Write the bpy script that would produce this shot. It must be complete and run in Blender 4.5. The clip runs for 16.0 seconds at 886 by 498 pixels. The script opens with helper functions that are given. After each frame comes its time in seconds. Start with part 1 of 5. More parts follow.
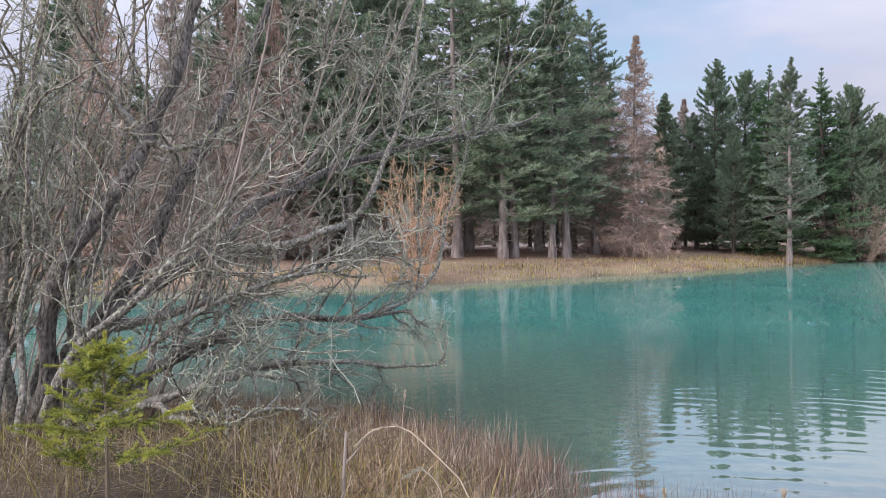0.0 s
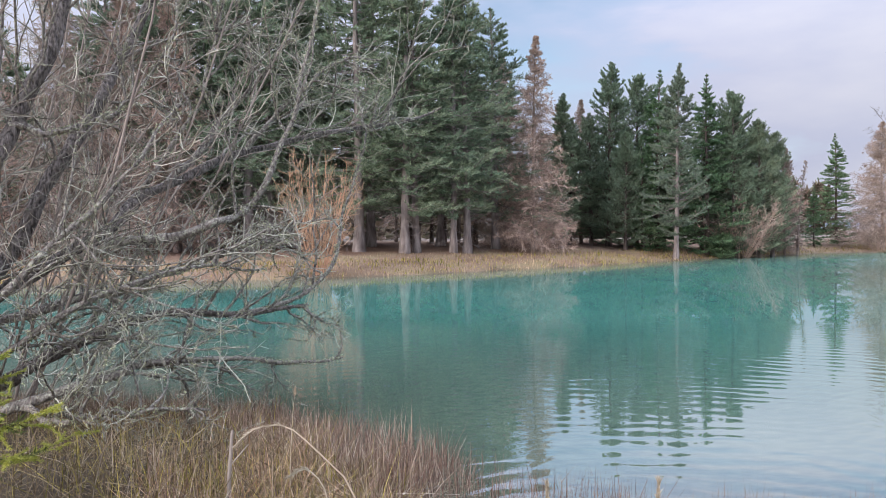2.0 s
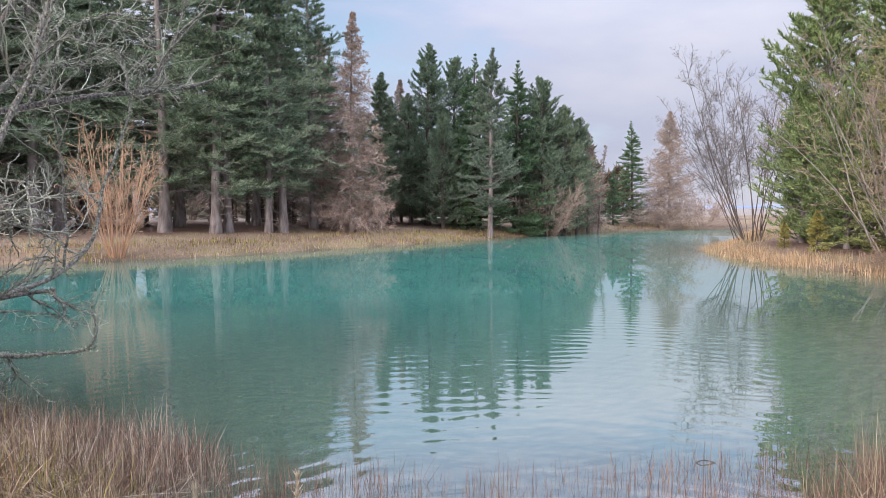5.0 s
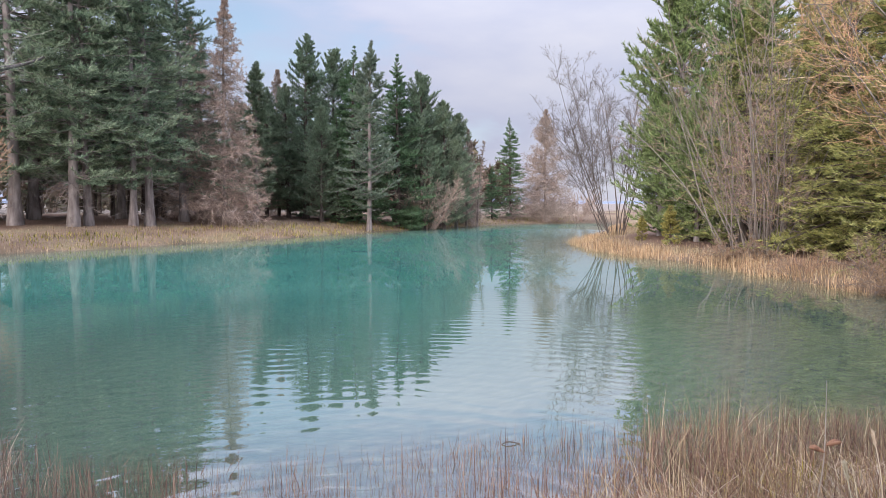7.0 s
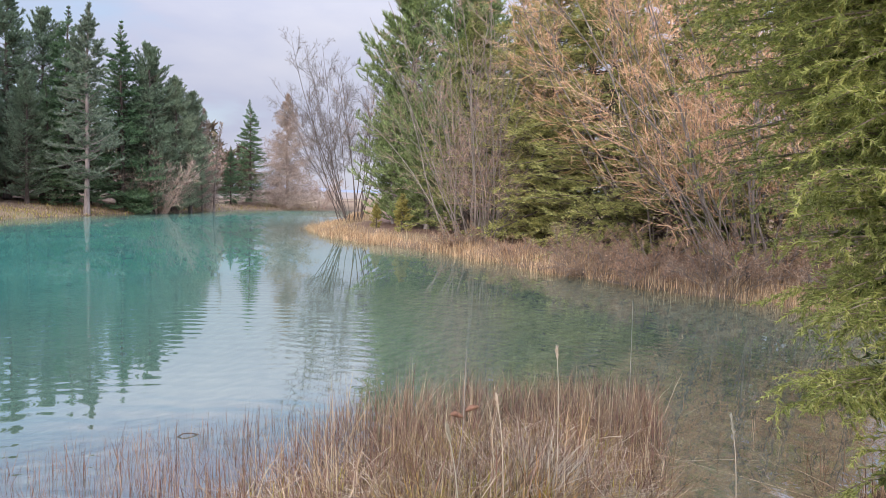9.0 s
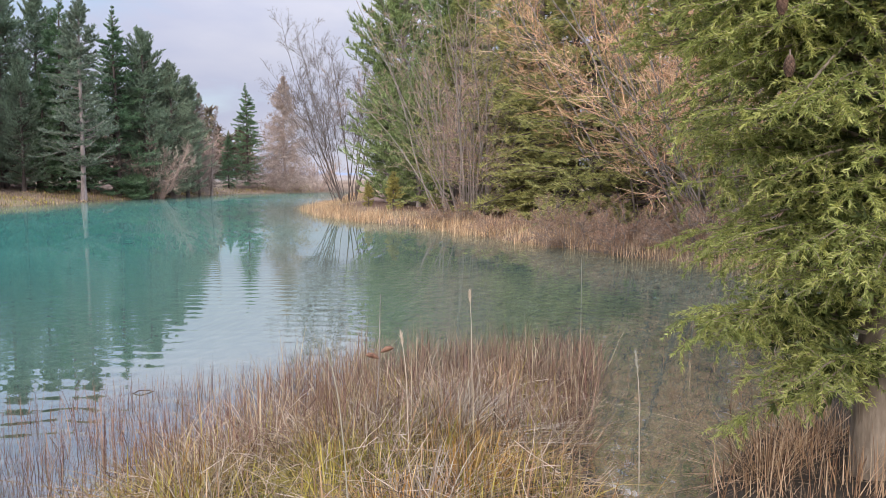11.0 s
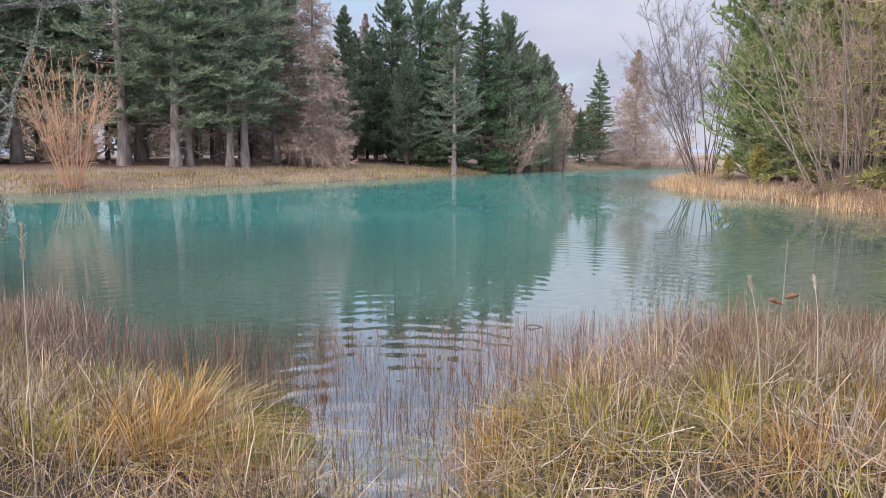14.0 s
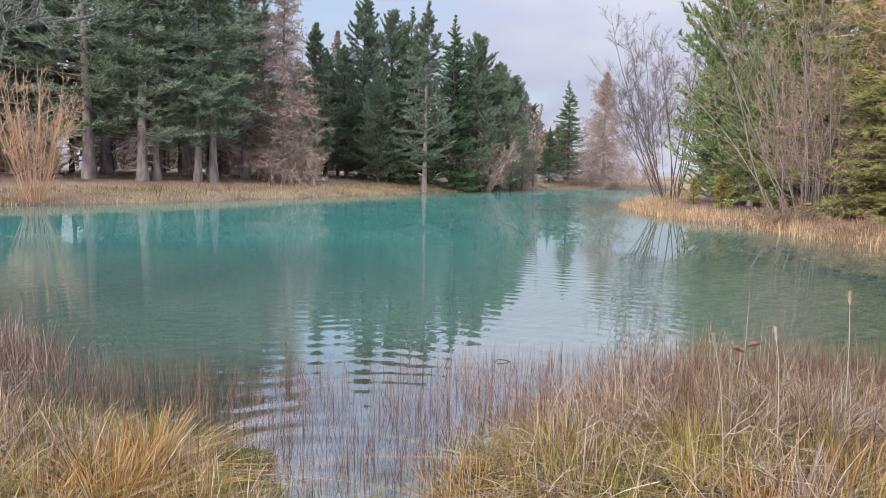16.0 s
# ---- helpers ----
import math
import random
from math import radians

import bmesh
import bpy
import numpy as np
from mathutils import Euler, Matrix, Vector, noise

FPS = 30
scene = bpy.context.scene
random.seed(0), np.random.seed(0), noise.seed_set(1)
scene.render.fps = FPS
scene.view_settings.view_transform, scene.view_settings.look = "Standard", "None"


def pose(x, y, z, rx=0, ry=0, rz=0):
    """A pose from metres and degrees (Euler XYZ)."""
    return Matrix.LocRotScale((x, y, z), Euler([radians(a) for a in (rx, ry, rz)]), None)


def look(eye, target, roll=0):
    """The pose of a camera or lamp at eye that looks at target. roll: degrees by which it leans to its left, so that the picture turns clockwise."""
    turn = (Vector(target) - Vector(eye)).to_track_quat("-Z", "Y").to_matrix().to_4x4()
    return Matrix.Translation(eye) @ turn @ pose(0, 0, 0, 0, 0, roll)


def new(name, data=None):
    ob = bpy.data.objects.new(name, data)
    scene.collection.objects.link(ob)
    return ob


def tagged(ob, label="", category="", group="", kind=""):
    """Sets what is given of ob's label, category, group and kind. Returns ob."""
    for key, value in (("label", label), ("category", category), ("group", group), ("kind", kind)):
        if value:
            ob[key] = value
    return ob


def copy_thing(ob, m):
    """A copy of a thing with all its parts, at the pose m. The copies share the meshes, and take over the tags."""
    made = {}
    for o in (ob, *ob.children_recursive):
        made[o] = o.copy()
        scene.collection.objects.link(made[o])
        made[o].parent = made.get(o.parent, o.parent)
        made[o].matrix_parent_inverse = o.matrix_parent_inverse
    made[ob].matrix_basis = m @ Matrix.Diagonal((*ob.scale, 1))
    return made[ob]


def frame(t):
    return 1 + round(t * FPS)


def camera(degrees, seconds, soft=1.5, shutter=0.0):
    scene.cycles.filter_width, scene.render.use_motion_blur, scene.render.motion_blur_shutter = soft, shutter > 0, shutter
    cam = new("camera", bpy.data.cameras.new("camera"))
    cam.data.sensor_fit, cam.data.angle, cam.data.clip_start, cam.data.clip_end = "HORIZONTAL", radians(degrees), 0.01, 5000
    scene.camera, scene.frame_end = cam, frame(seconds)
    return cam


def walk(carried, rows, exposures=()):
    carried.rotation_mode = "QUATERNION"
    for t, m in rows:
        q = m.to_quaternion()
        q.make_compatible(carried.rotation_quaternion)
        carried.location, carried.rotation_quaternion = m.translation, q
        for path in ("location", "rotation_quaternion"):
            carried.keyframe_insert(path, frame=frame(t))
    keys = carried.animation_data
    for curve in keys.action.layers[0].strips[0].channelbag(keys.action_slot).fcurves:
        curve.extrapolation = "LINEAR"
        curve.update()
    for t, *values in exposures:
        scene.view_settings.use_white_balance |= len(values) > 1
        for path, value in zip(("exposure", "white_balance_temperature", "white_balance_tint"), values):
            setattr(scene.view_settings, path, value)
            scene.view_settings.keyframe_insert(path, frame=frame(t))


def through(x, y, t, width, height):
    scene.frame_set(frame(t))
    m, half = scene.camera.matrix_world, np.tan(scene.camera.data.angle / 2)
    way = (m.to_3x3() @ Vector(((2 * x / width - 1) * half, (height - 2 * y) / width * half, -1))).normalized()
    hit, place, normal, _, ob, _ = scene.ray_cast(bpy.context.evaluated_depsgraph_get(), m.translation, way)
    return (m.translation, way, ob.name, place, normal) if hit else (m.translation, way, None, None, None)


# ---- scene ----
cam = camera(62.7, 16.0, soft=0.7)

PATH = [
    (0, (-0.017, 1.142, 1.853), (-0.015, 3.142, 1.822), -0.9),
    (0.5, (-0.013, 1.14, 1.846), (0.043, 3.139, 1.805), -0.6),
    (1, (-0.002, 1.151, 1.838), (0.125, 3.147, 1.792), -0.5),
    (1.5, (0.02, 1.182, 1.835), (0.226, 3.171, 1.788), -0.4),
    (2, (0.041, 1.2, 1.84), (0.309, 3.181, 1.792), -0.4),
    (2.5, (0.041, 1.235, 1.839), (0.371, 3.207, 1.79), -0.5),
    (3, (0.062, 1.257, 1.838), (0.485, 3.211, 1.78), -0.8),
    (3.5, (0.147, 1.298, 1.828), (0.664, 3.229, 1.761), -0.9),
    (4, (0.297, 1.312, 1.828), (0.888, 3.221, 1.746), -0.7),
    (4.2, (0.357, 1.318, 1.828), (0.979, 3.216, 1.739), -0.6),
    (5.2, (0.621, 1.322, 1.790), (1.366, 3.174, 1.681), -0.3),
    (6.3, (0.879, 1.195, 1.761), (1.751, 2.991, 1.649), -0.1),
    (6.5, (0.928, 1.152, 1.766), (1.827, 2.935, 1.654), -0.1),
    (7, (1.05, 1.045, 1.779), (2.05, 2.772, 1.655), 0.0),
    (7.5, (1.147, 0.981, 1.746), (2.288, 2.617, 1.599), 0.3),
    (8, (1.235, 0.949, 1.719), (2.513, 2.481, 1.565), 0.9),
    (8.5, (1.342, 0.942, 1.691), (2.75, 2.356, 1.553), 1.5),
    (9, (1.476, 0.862, 1.717), (3.001, 2.148, 1.569), 1.6),
    (9.2, (1.530, 0.830, 1.727), (3.092, 2.068, 1.562), 1.4),
    (9.6, (1.617, 0.743, 1.728), (3.228, 1.912, 1.536), 1.1),
    (10, (1.665, 0.626, 1.696), (3.284, 1.782, 1.493), 0.8),
    (10.4, (1.675, 0.506, 1.649), (3.271, 1.693, 1.442), 0.6),
    (10.8, (1.648, 0.406, 1.599), (3.195, 1.657, 1.396), 0.4),
    (11.3, (1.566, 0.350, 1.558), (3.024, 1.705, 1.360), 0.0),
    (11.5, (1.522, 0.349, 1.55), (2.939, 1.747, 1.353), -0.1),
    (12, (1.413, 0.346, 1.529), (2.7, 1.862, 1.321), -0.2),
    (12.5, (1.324, 0.321, 1.485), (2.466, 1.946, 1.25), -0.3),
    (13, (1.276, 0.317, 1.429), (2.285, 2.024, 1.169), -0.3),
    (13.5, (1.237, 0.314, 1.398), (2.119, 2.09, 1.133), -0.2),
    (14, (1.204, 0.333, 1.41), (1.975, 2.159, 1.147), -0.1),
    (14.5, (1.175, 0.339, 1.439), (1.885, 2.192, 1.187), -0.0),
    (15, (1.185, 0.354, 1.462), (1.903, 2.206, 1.234), 0.1),
    (15.5, (1.214, 0.354, 1.504), (1.998, 2.182, 1.295), 0.4),
    (16, (1.203, 0.339, 1.562), (2.053, 2.136, 1.342), 0.9),
]
walk(cam, [(t, look(eye, target, roll)) for t, eye, target, roll in PATH])

# ---- light ----
SUN_UP, SUN_ROUND = 22.0, 238.0
world = bpy.data.worlds.new("overcast_sky")
scene.world = world
world.use_nodes = True
wn, wl = world.node_tree.nodes, world.node_tree.links
wn.clear()
w_out = wn.new("ShaderNodeOutputWorld")
w_sky = wn.new("ShaderNodeTexSky")
w_sky.sky_type = "NISHITA"
w_sky.sun_disc = False
w_sky.sun_elevation, w_sky.sun_rotation = radians(SUN_UP), radians(SUN_ROUND)
w_blue = wn.new("ShaderNodeBackground")
w_blue.inputs["Strength"].default_value = 0.15
wl.new(w_sky.outputs["Color"], w_blue.inputs["Color"])
w_co = wn.new("ShaderNodeTexCoord")
w_map = wn.new("ShaderNodeMapping")
w_map.inputs["Scale"].default_value = (1.0, 1.0, 3.2)
w_map.inputs["Location"].default_value = (0.6, 0.25, 0.0)
wl.new(w_co.outputs["Generated"], w_map.inputs["Vector"])
w_noise = wn.new("ShaderNodeTexNoise")
w_noise.inputs["Scale"].default_value, w_noise.inputs["Detail"].default_value = 1.7, 6.0
w_noise.inputs["Roughness"].default_value = 0.52
wl.new(w_map.outputs["Vector"], w_noise.inputs["Vector"])
w_cover = wn.new("ShaderNodeValToRGB")
w_cover.color_ramp.elements[0].position, w_cover.color_ramp.elements[0].color = 0.33, (0.25, 0.25, 0.25, 1)
w_cover.color_ramp.elements[1].position, w_cover.color_ramp.elements[1].color = 0.46, (1, 1, 1, 1)
wl.new(w_noise.outputs["Fac"], w_cover.inputs["Fac"])
w_tone = wn.new("ShaderNodeValToRGB")
w_tone.color_ramp.elements[0].position, w_tone.color_ramp.elements[0].color = 0.40, (0.575, 0.62, 0.83, 1)
w_tone.color_ramp.elements[1].position, w_tone.color_ramp.elements[1].color = 0.66, (0.85, 0.85, 0.955, 1)
wl.new(w_noise.outputs["Fac"], w_tone.inputs["Fac"])
w_cloud = wn.new("ShaderNodeBackground")
w_sep = wn.new("ShaderNodeSeparateXYZ")
wl.new(w_co.outputs["Generated"], w_sep.inputs["Vector"])
w_up = wn.new("ShaderNodeMath")  # an overcast sky is about three times as bright overhead as at the horizon
w_up.operation, w_up.use_clamp = "MAXIMUM", False
w_up.inputs[1].default_value = 0.0
wl.new(w_sep.outputs["Z"], w_up.inputs[0])
w_sq = wn.new("ShaderNodeMath")
w_sq.operation = "MULTIPLY"
wl.new(w_up.outputs["Value"], w_sq.inputs[0])
wl.new(w_up.outputs["Value"], w_sq.inputs[1])
w_grad = wn.new("ShaderNodeMath")
w_grad.operation = "MULTIPLY_ADD"
w_grad.inputs[1].default_value, w_grad.inputs[2].default_value = 3.4, 0.71
wl.new(w_sq.outputs["Value"], w_grad.inputs[0])
wl.new(w_grad.outputs["Value"], w_cloud.inputs["Strength"])
wl.new(w_tone.outputs["Color"], w_cloud.inputs["Color"])
w_mix = wn.new("ShaderNodeMixShader")
wl.new(w_cover.outputs["Color"], w_mix.inputs["Fac"])
wl.new(w_blue.outputs["Background"], w_mix.inputs[1])
wl.new(w_cloud.outputs["Background"], w_mix.inputs[2])
wl.new(w_mix.outputs["Shader"], w_out.inputs["Surface"])

sun_lamp = bpy.data.lights.new("sun", "SUN")
sun_lamp.energy, sun_lamp.angle, sun_lamp.color = 2.9, radians(25), (1.0, 0.90, 0.85)
sun = new("sun", sun_lamp)
_a, _e = radians(SUN_ROUND), radians(SUN_UP)
sun.matrix_world = look((0, 0, 60), (-math.sin(_a) * math.cos(_e), -math.cos(_a) * math.cos(_e), 60 - math.sin(_e)))
scene.view_settings.exposure = 0.19

# ---- materials ----


def material(name):
    m = bpy.data.materials.new(name)
    m.use_nodes = True
    n, l = m.node_tree.nodes, m.node_tree.links
    return m, n, l, n["Principled BSDF"]


def ramp(n, stops):
    r = n.new("ShaderNodeValToRGB")
    e = r.color_ramp.elements
    while len(e) < len(stops):
        e.new(0.5)
    for k, (p, c) in zip(e, stops):
        k.position, k.color = p, (*c, 1)
    return r


def noise_node(n, l, scale, detail=4.0, stretch=(1, 1, 1), rough=0.55):
    co, mp, t = n.new("ShaderNodeTexCoord"), n.new("ShaderNodeMapping"), n.new("ShaderNodeTexNoise")
    mp.inputs["Scale"].default_value = stretch
    t.inputs["Scale"].default_value, t.inputs["Detail"].default_value, t.inputs["Roughness"].default_value = scale, detail, rough
    l.new(co.outputs["Object"], mp.inputs["Vector"])
    l.new(mp.outputs["Vector"], t.inputs["Vector"])
    return t


def blend(n, l, fac, a, b, kind="MIX"):
    m = n.new("ShaderNodeMix")
    m.data_type, m.blend_type = "RGBA", kind
    for sock, v in ((m.inputs[0], fac), (m.inputs[6], a), (m.inputs[7], b)):
        if isinstance(v, (int, float)):
            sock.default_value = v
        elif isinstance(v, tuple):
            sock.default_value = (*v, 1)
        else:
            l.new(v, sock)
    return m.outputs[2]


def plant_material(name, stops, rough=0.65, patch=0.0, patch_colour=(0, 0, 0), through=0.0):
    """Leaves, needles and blades: the tone differs from piece to piece, with slow drifts over the plant."""
    m, n, l, p = material(name)
    g = n.new("ShaderNodeNewGeometry")
    r = ramp(n, stops)
    l.new(g.outputs["Random Per Island"], r.inputs["Fac"])
    out = r.outputs["Color"]
    t = noise_node(n, l, 0.9, 3.0)
    v = ramp(n, [(0.3, (0.72, 0.72, 0.72)), (0.7, (1.2, 1.2, 1.2))])
    l.new(t.outputs["Fac"], v.inputs["Fac"])
    out = blend(n, l, 1.0, out, v.outputs["Color"], "MULTIPLY")
    oi = n.new("ShaderNodeObjectInfo")
    ov = ramp(n, [(0.0, (0.82, 0.88, 0.85)), (1.0, (1.12, 1.06, 1.0))])
    l.new(oi.outputs["Random"], ov.inputs["Fac"])
    out = blend(n, l, 1.0, out, ov.outputs["Color"], "MULTIPLY")
    l.new(out, p.inputs["Base Color"])
    p.inputs["Roughness"].default_value = rough
    p.inputs["Specular IOR Level"].default_value = 0.25
    if through:
        tr, mx = n.new("ShaderNodeBsdfTranslucent"), n.new("ShaderNodeMixShader")
        l.new(out, tr.inputs["Color"])
        mx.inputs["Fac"].default_value = through
        l.new(p.outputs["BSDF"], mx.inputs[1])
        l.new(tr.outputs["BSDF"], mx.inputs[2])
        l.new(mx.outputs["Shader"], n["Material Output"].inputs["Surface"])
    return m


def bark_material(name, dark, light, scale=9.0, lichen=None, lichen_at=0.6, deep=0.02, stretch=(1, 1, 0.25)):
    m, n, l, p = material(name)
    t = noise_node(n, l, scale, 6.0, stretch)
    r = ramp(n, [(0.32, dark), (0.68, light)])
    l.new(t.outputs["Fac"], r.inputs["Fac"])
    out = r.outputs["Color"]
    if lichen:
        s = noise_node(n, l, scale * 0.9, 5.0, (1, 1, 0.8), 0.7)
        k = ramp(n, [(lichen_at - 0.05, (0, 0, 0)), (lichen_at + 0.06, (1, 1, 1))])
        l.new(s.outputs["Fac"], k.inputs["Fac"])
        out = blend(n, l, k.outputs["Color"], out, lichen)
    l.new(out, p.inputs["Base Color"])
    p.inputs["Roughness"].default_value = 0.88
    b = n.new("ShaderNodeBump")
    b.inputs["Strength"].default_value, b.inputs["Distance"].default_value = 0.9, deep
    l.new(t.outputs["Fac"], b.inputs["Height"])
    l.new(b.outputs["Normal"], p.inputs["Normal"])
    return m


PINE_NEEDLES = plant_material("pine_needles", [(0, (0.095, 0.135, 0.095)), (0.5, (0.225, 0.30, 0.21)), (1, (0.42, 0.51, 0.36))], through=0.35)
SPRUCE_NEEDLES = plant_material("spruce_needles", [(0.0, (0.075, 0.13, 0.08)), (0.5, (0.165, 0.275, 0.155)), (1.0, (0.31, 0.45, 0.25))], through=0.35)
BLUE_NEEDLES = plant_material("grey_green_needles", [(0.0, (0.10, 0.142, 0.115)), (0.5, (0.20, 0.27, 0.21)), (1.0, (0.33, 0.41, 0.32))], through=0.35)
FIR_NEEDLES = plant_material("fir_needles", [(0, (0.16, 0.20, 0.05)), (0.45, (0.33, 0.38, 0.115)), (1, (0.54, 0.56, 0.21))], through=0.35)
# old inner needles, with the crown's inner shade put into the green
SHADED_FIR = plant_material("shaded_fir_needles", [(0, (0.06, 0.08, 0.025)), (0.6, (0.14, 0.17, 0.05)), (1, (0.24, 0.26, 0.09))], through=0.2)
FIR_YOUNG = plant_material("young_fir_needles", [(0, (0.27, 0.30, 0.07)), (0.45, (0.48, 0.50, 0.15)), (1, (0.66, 0.65, 0.27))], through=0.35)
FIR_FAR = plant_material("fir_needles_distant", [(0, (0.17, 0.195, 0.07)), (0.5, (0.38, 0.39, 0.14)), (1, (0.60, 0.56, 0.23))], through=0.15)
SEEDLING_NEEDLES = plant_material("seedling_needles", [(0, (0.24, 0.27, 0.04)), (0.5, (0.42, 0.44, 0.08)), (1, (0.60, 0.60, 0.18))], through=0.25)
YELLOW_LEAVES = plant_material("yellow_needles", [(0.0, (0.26, 0.23, 0.06)), (1.0, (0.52, 0.46, 0.17))], through=0.2)
LARCH_TWIGS = plant_material("larch_twigs", [(0, (0.26, 0.18, 0.155)), (0.6, (0.45, 0.34, 0.295)), (1, (0.62, 0.49, 0.43))], 0.85)
ORANGE_TWIGS = plant_material("orange_twigs", [(0, (0.42, 0.22, 0.13)), (0.5, (0.68, 0.40, 0.235)), (1, (0.84, 0.60, 0.41))], 0.8)
RED_STEMS = plant_material("red_orange_stems", [(0, (0.3, 0.17, 0.115)), (0.5, (0.5, 0.3, 0.2)), (1, (0.66, 0.47, 0.34))], 0.8)
PINK_TWIGS = plant_material("pink_brown_twigs", [(0, (0.19, 0.13, 0.105)), (0.5, (0.34, 0.245, 0.20)), (1, (0.50, 0.38, 0.31))], 0.85)
DARK_TWIGS = plant_material("dark_grey_twigs", [(0.0, (0.10, 0.08, 0.078)), (0.5, (0.19, 0.155, 0.15)), (1.0, (0.33, 0.28, 0.26))], 0.9)
BROWN_TWIGS = plant_material("brown_twigs", [(0, (0.17, 0.10, 0.07)), (0.5, (0.35, 0.22, 0.15)), (1, (0.52, 0.38, 0.28))], 0.9)
LICHEN_TWIGS = plant_material("lichen_grey_twigs", [(0, (0.15, 0.135, 0.12)), (0.5, (0.34, 0.325, 0.29)), (1, (0.58, 0.57, 0.50))], 0.95)
LICHEN = plant_material("lichen", [(0.0, (0.24, 0.26, 0.19)), (0.6, (0.42, 0.43, 0.33)), (1.0, (0.55, 0.55, 0.36))], 0.95)
REED = plant_material("reed_blades", [(0, (0.09, 0.055, 0.045)), (0.4, (0.26, 0.17, 0.135)), (0.8, (0.46, 0.35, 0.285)), (1, (0.64, 0.55, 0.46))], through=0.2)
STRAW = plant_material("straw_blades", [(0, (0.14, 0.1, 0.075)), (0.4, (0.37, 0.29, 0.23)), (1, (0.72, 0.64, 0.55))], through=0.2)
GOLD = plant_material("golden_blades", [(0, (0.09, 0.05, 0.03)), (0.3, (0.27, 0.17, 0.105)), (0.65, (0.48, 0.33, 0.205)), (1, (0.70, 0.56, 0.40))], through=0.2)
OLIVE = plant_material("olive_blades", [(0, (0.085, 0.062, 0.04)), (0.5, (0.185, 0.145, 0.09)), (1, (0.34, 0.29, 0.19))], through=0.2)
TUSSOCK = plant_material("tussock_blades", [(0, (0.16, 0.08, 0.025)), (0.35, (0.42, 0.23, 0.055)), (0.7, (0.58, 0.36, 0.12)), (1, (0.72, 0.55, 0.28))], through=0.25)
GREEN_BLADES = plant_material("green_blades", [(0, (0.10, 0.095, 0.02)), (0.5, (0.34, 0.30, 0.06)), (1, (0.60, 0.50, 0.15))], through=0.25)
MOSS = plant_material("moss_blades", [(0.0, (0.09, 0.12, 0.02)), (0.5, (0.19, 0.23, 0.045)), (1.0, (0.33, 0.34, 0.09))], through=0.2)
DARK_REED = plant_material("dark_red_reeds", [(0.0, (0.095, 0.05, 0.045)), (0.6, (0.22, 0.125, 0.10)), (1.0, (0.40, 0.28, 0.22))], through=0.15)
BANK_REED = plant_material("golden_bank_reeds", [(0, (0.16, 0.10, 0.06)), (0.35, (0.40, 0.27, 0.16)), (0.75, (0.62, 0.45, 0.28)), (1, (0.78, 0.63, 0.43))], through=0.2)
BANK_PINE = plant_material("bank_pine_needles", [(0.0, (0.10, 0.145, 0.06)), (0.5, (0.22, 0.295, 0.125)), (1.0, (0.39, 0.47, 0.21))], through=0.15)
FAR_WOOD = plant_material("distant_woods", [(0.0, (0.10, 0.085, 0.07)), (0.5, (0.21, 0.165, 0.125)), (1.0, (0.17, 0.19, 0.125))], 0.9)
PINE_BARK = bark_material("pine_bark", (0.13, 0.105, 0.098), (0.36, 0.315, 0.30), 5.0)
DARK_BARK = bark_material("dark_bark", (0.05, 0.04, 0.034), (0.17, 0.13, 0.11), 6.0)
WILLOW_BARK = bark_material("willow_bark", (0.09, 0.078, 0.07), (0.30, 0.255, 0.22), 7.0)
STEM_BARK = bark_material("grey_willow_bark", (0.12, 0.10, 0.09), (0.35, 0.30, 0.26), 7.0)
GREY_BARK = bark_material("grey_bark", (0.16, 0.135, 0.12), (0.42, 0.365, 0.32), 7.0)
LARCH_BARK = bark_material("larch_branch_bark", (0.13, 0.10, 0.085), (0.33, 0.26, 0.22), 6.0)
BLACK_BARK = bark_material("dark_fissured_bark", (0.035, 0.031, 0.029), (0.30, 0.27, 0.25), 44.0, (0.40, 0.405, 0.33), 0.66, 0.07, (1, 1, 0.35))
LIMB_BARK = bark_material("lichen_covered_bark", (0.075, 0.066, 0.060), (0.36, 0.33, 0.30), 40.0, (0.47, 0.48, 0.39), 0.56, 0.05, (1, 1, 0.5))
FIR_WOOD = bark_material("fir_branch_bark", (0.12, 0.09, 0.065), (0.30, 0.25, 0.19), 20.0)

# ground: needle litter, straw and dry turf over soil
GROUND, gn, gl, gp = material("ground_litter")
g_big = noise_node(gn, gl, 0.35, 5.0)
g_fine = noise_node(gn, gl, 9.0, 8.0, rough=0.7)
g_r1 = ramp(gn, [(0.30, (0.20, 0.125, 0.085)), (0.52, (0.33, 0.235, 0.155)), (0.72, (0.31, 0.27, 0.13))])
gl.new(g_big.outputs["Fac"], g_r1.inputs["Fac"])
g_r2 = ramp(gn, [(0.3, (0.45, 0.45, 0.45)), (0.7, (1.15, 1.15, 1.15))])
gl.new(g_fine.outputs["Fac"], g_r2.inputs["Fac"])
g_zone = gn.new("ShaderNodeVertexColor")
g_zone.layer_name = "zone"
g_sep = gn.new("ShaderNodeSeparateColor")
gl.new(g_zone.outputs["Color"], g_sep.inputs["Color"])
g_c = blend(gn, gl, g_sep.outputs["Red"], g_r1.outputs["Color"], (0.20, 0.112, 0.075))
# dark bed and wet soil, taken darker for shade between near grass blades
g_c = blend(gn, gl, g_sep.outputs["Green"], g_c, (0.060, 0.046, 0.030))
g_c = blend(gn, gl, g_sep.outputs["Blue"], g_c, (0.36, 0.31, 0.27))
g_pos, g_xyz = gn.new("ShaderNodeNewGeometry"), gn.new("ShaderNodeSeparateXYZ")
gl.new(g_pos.outputs["Position"], g_xyz.inputs["Vector"])
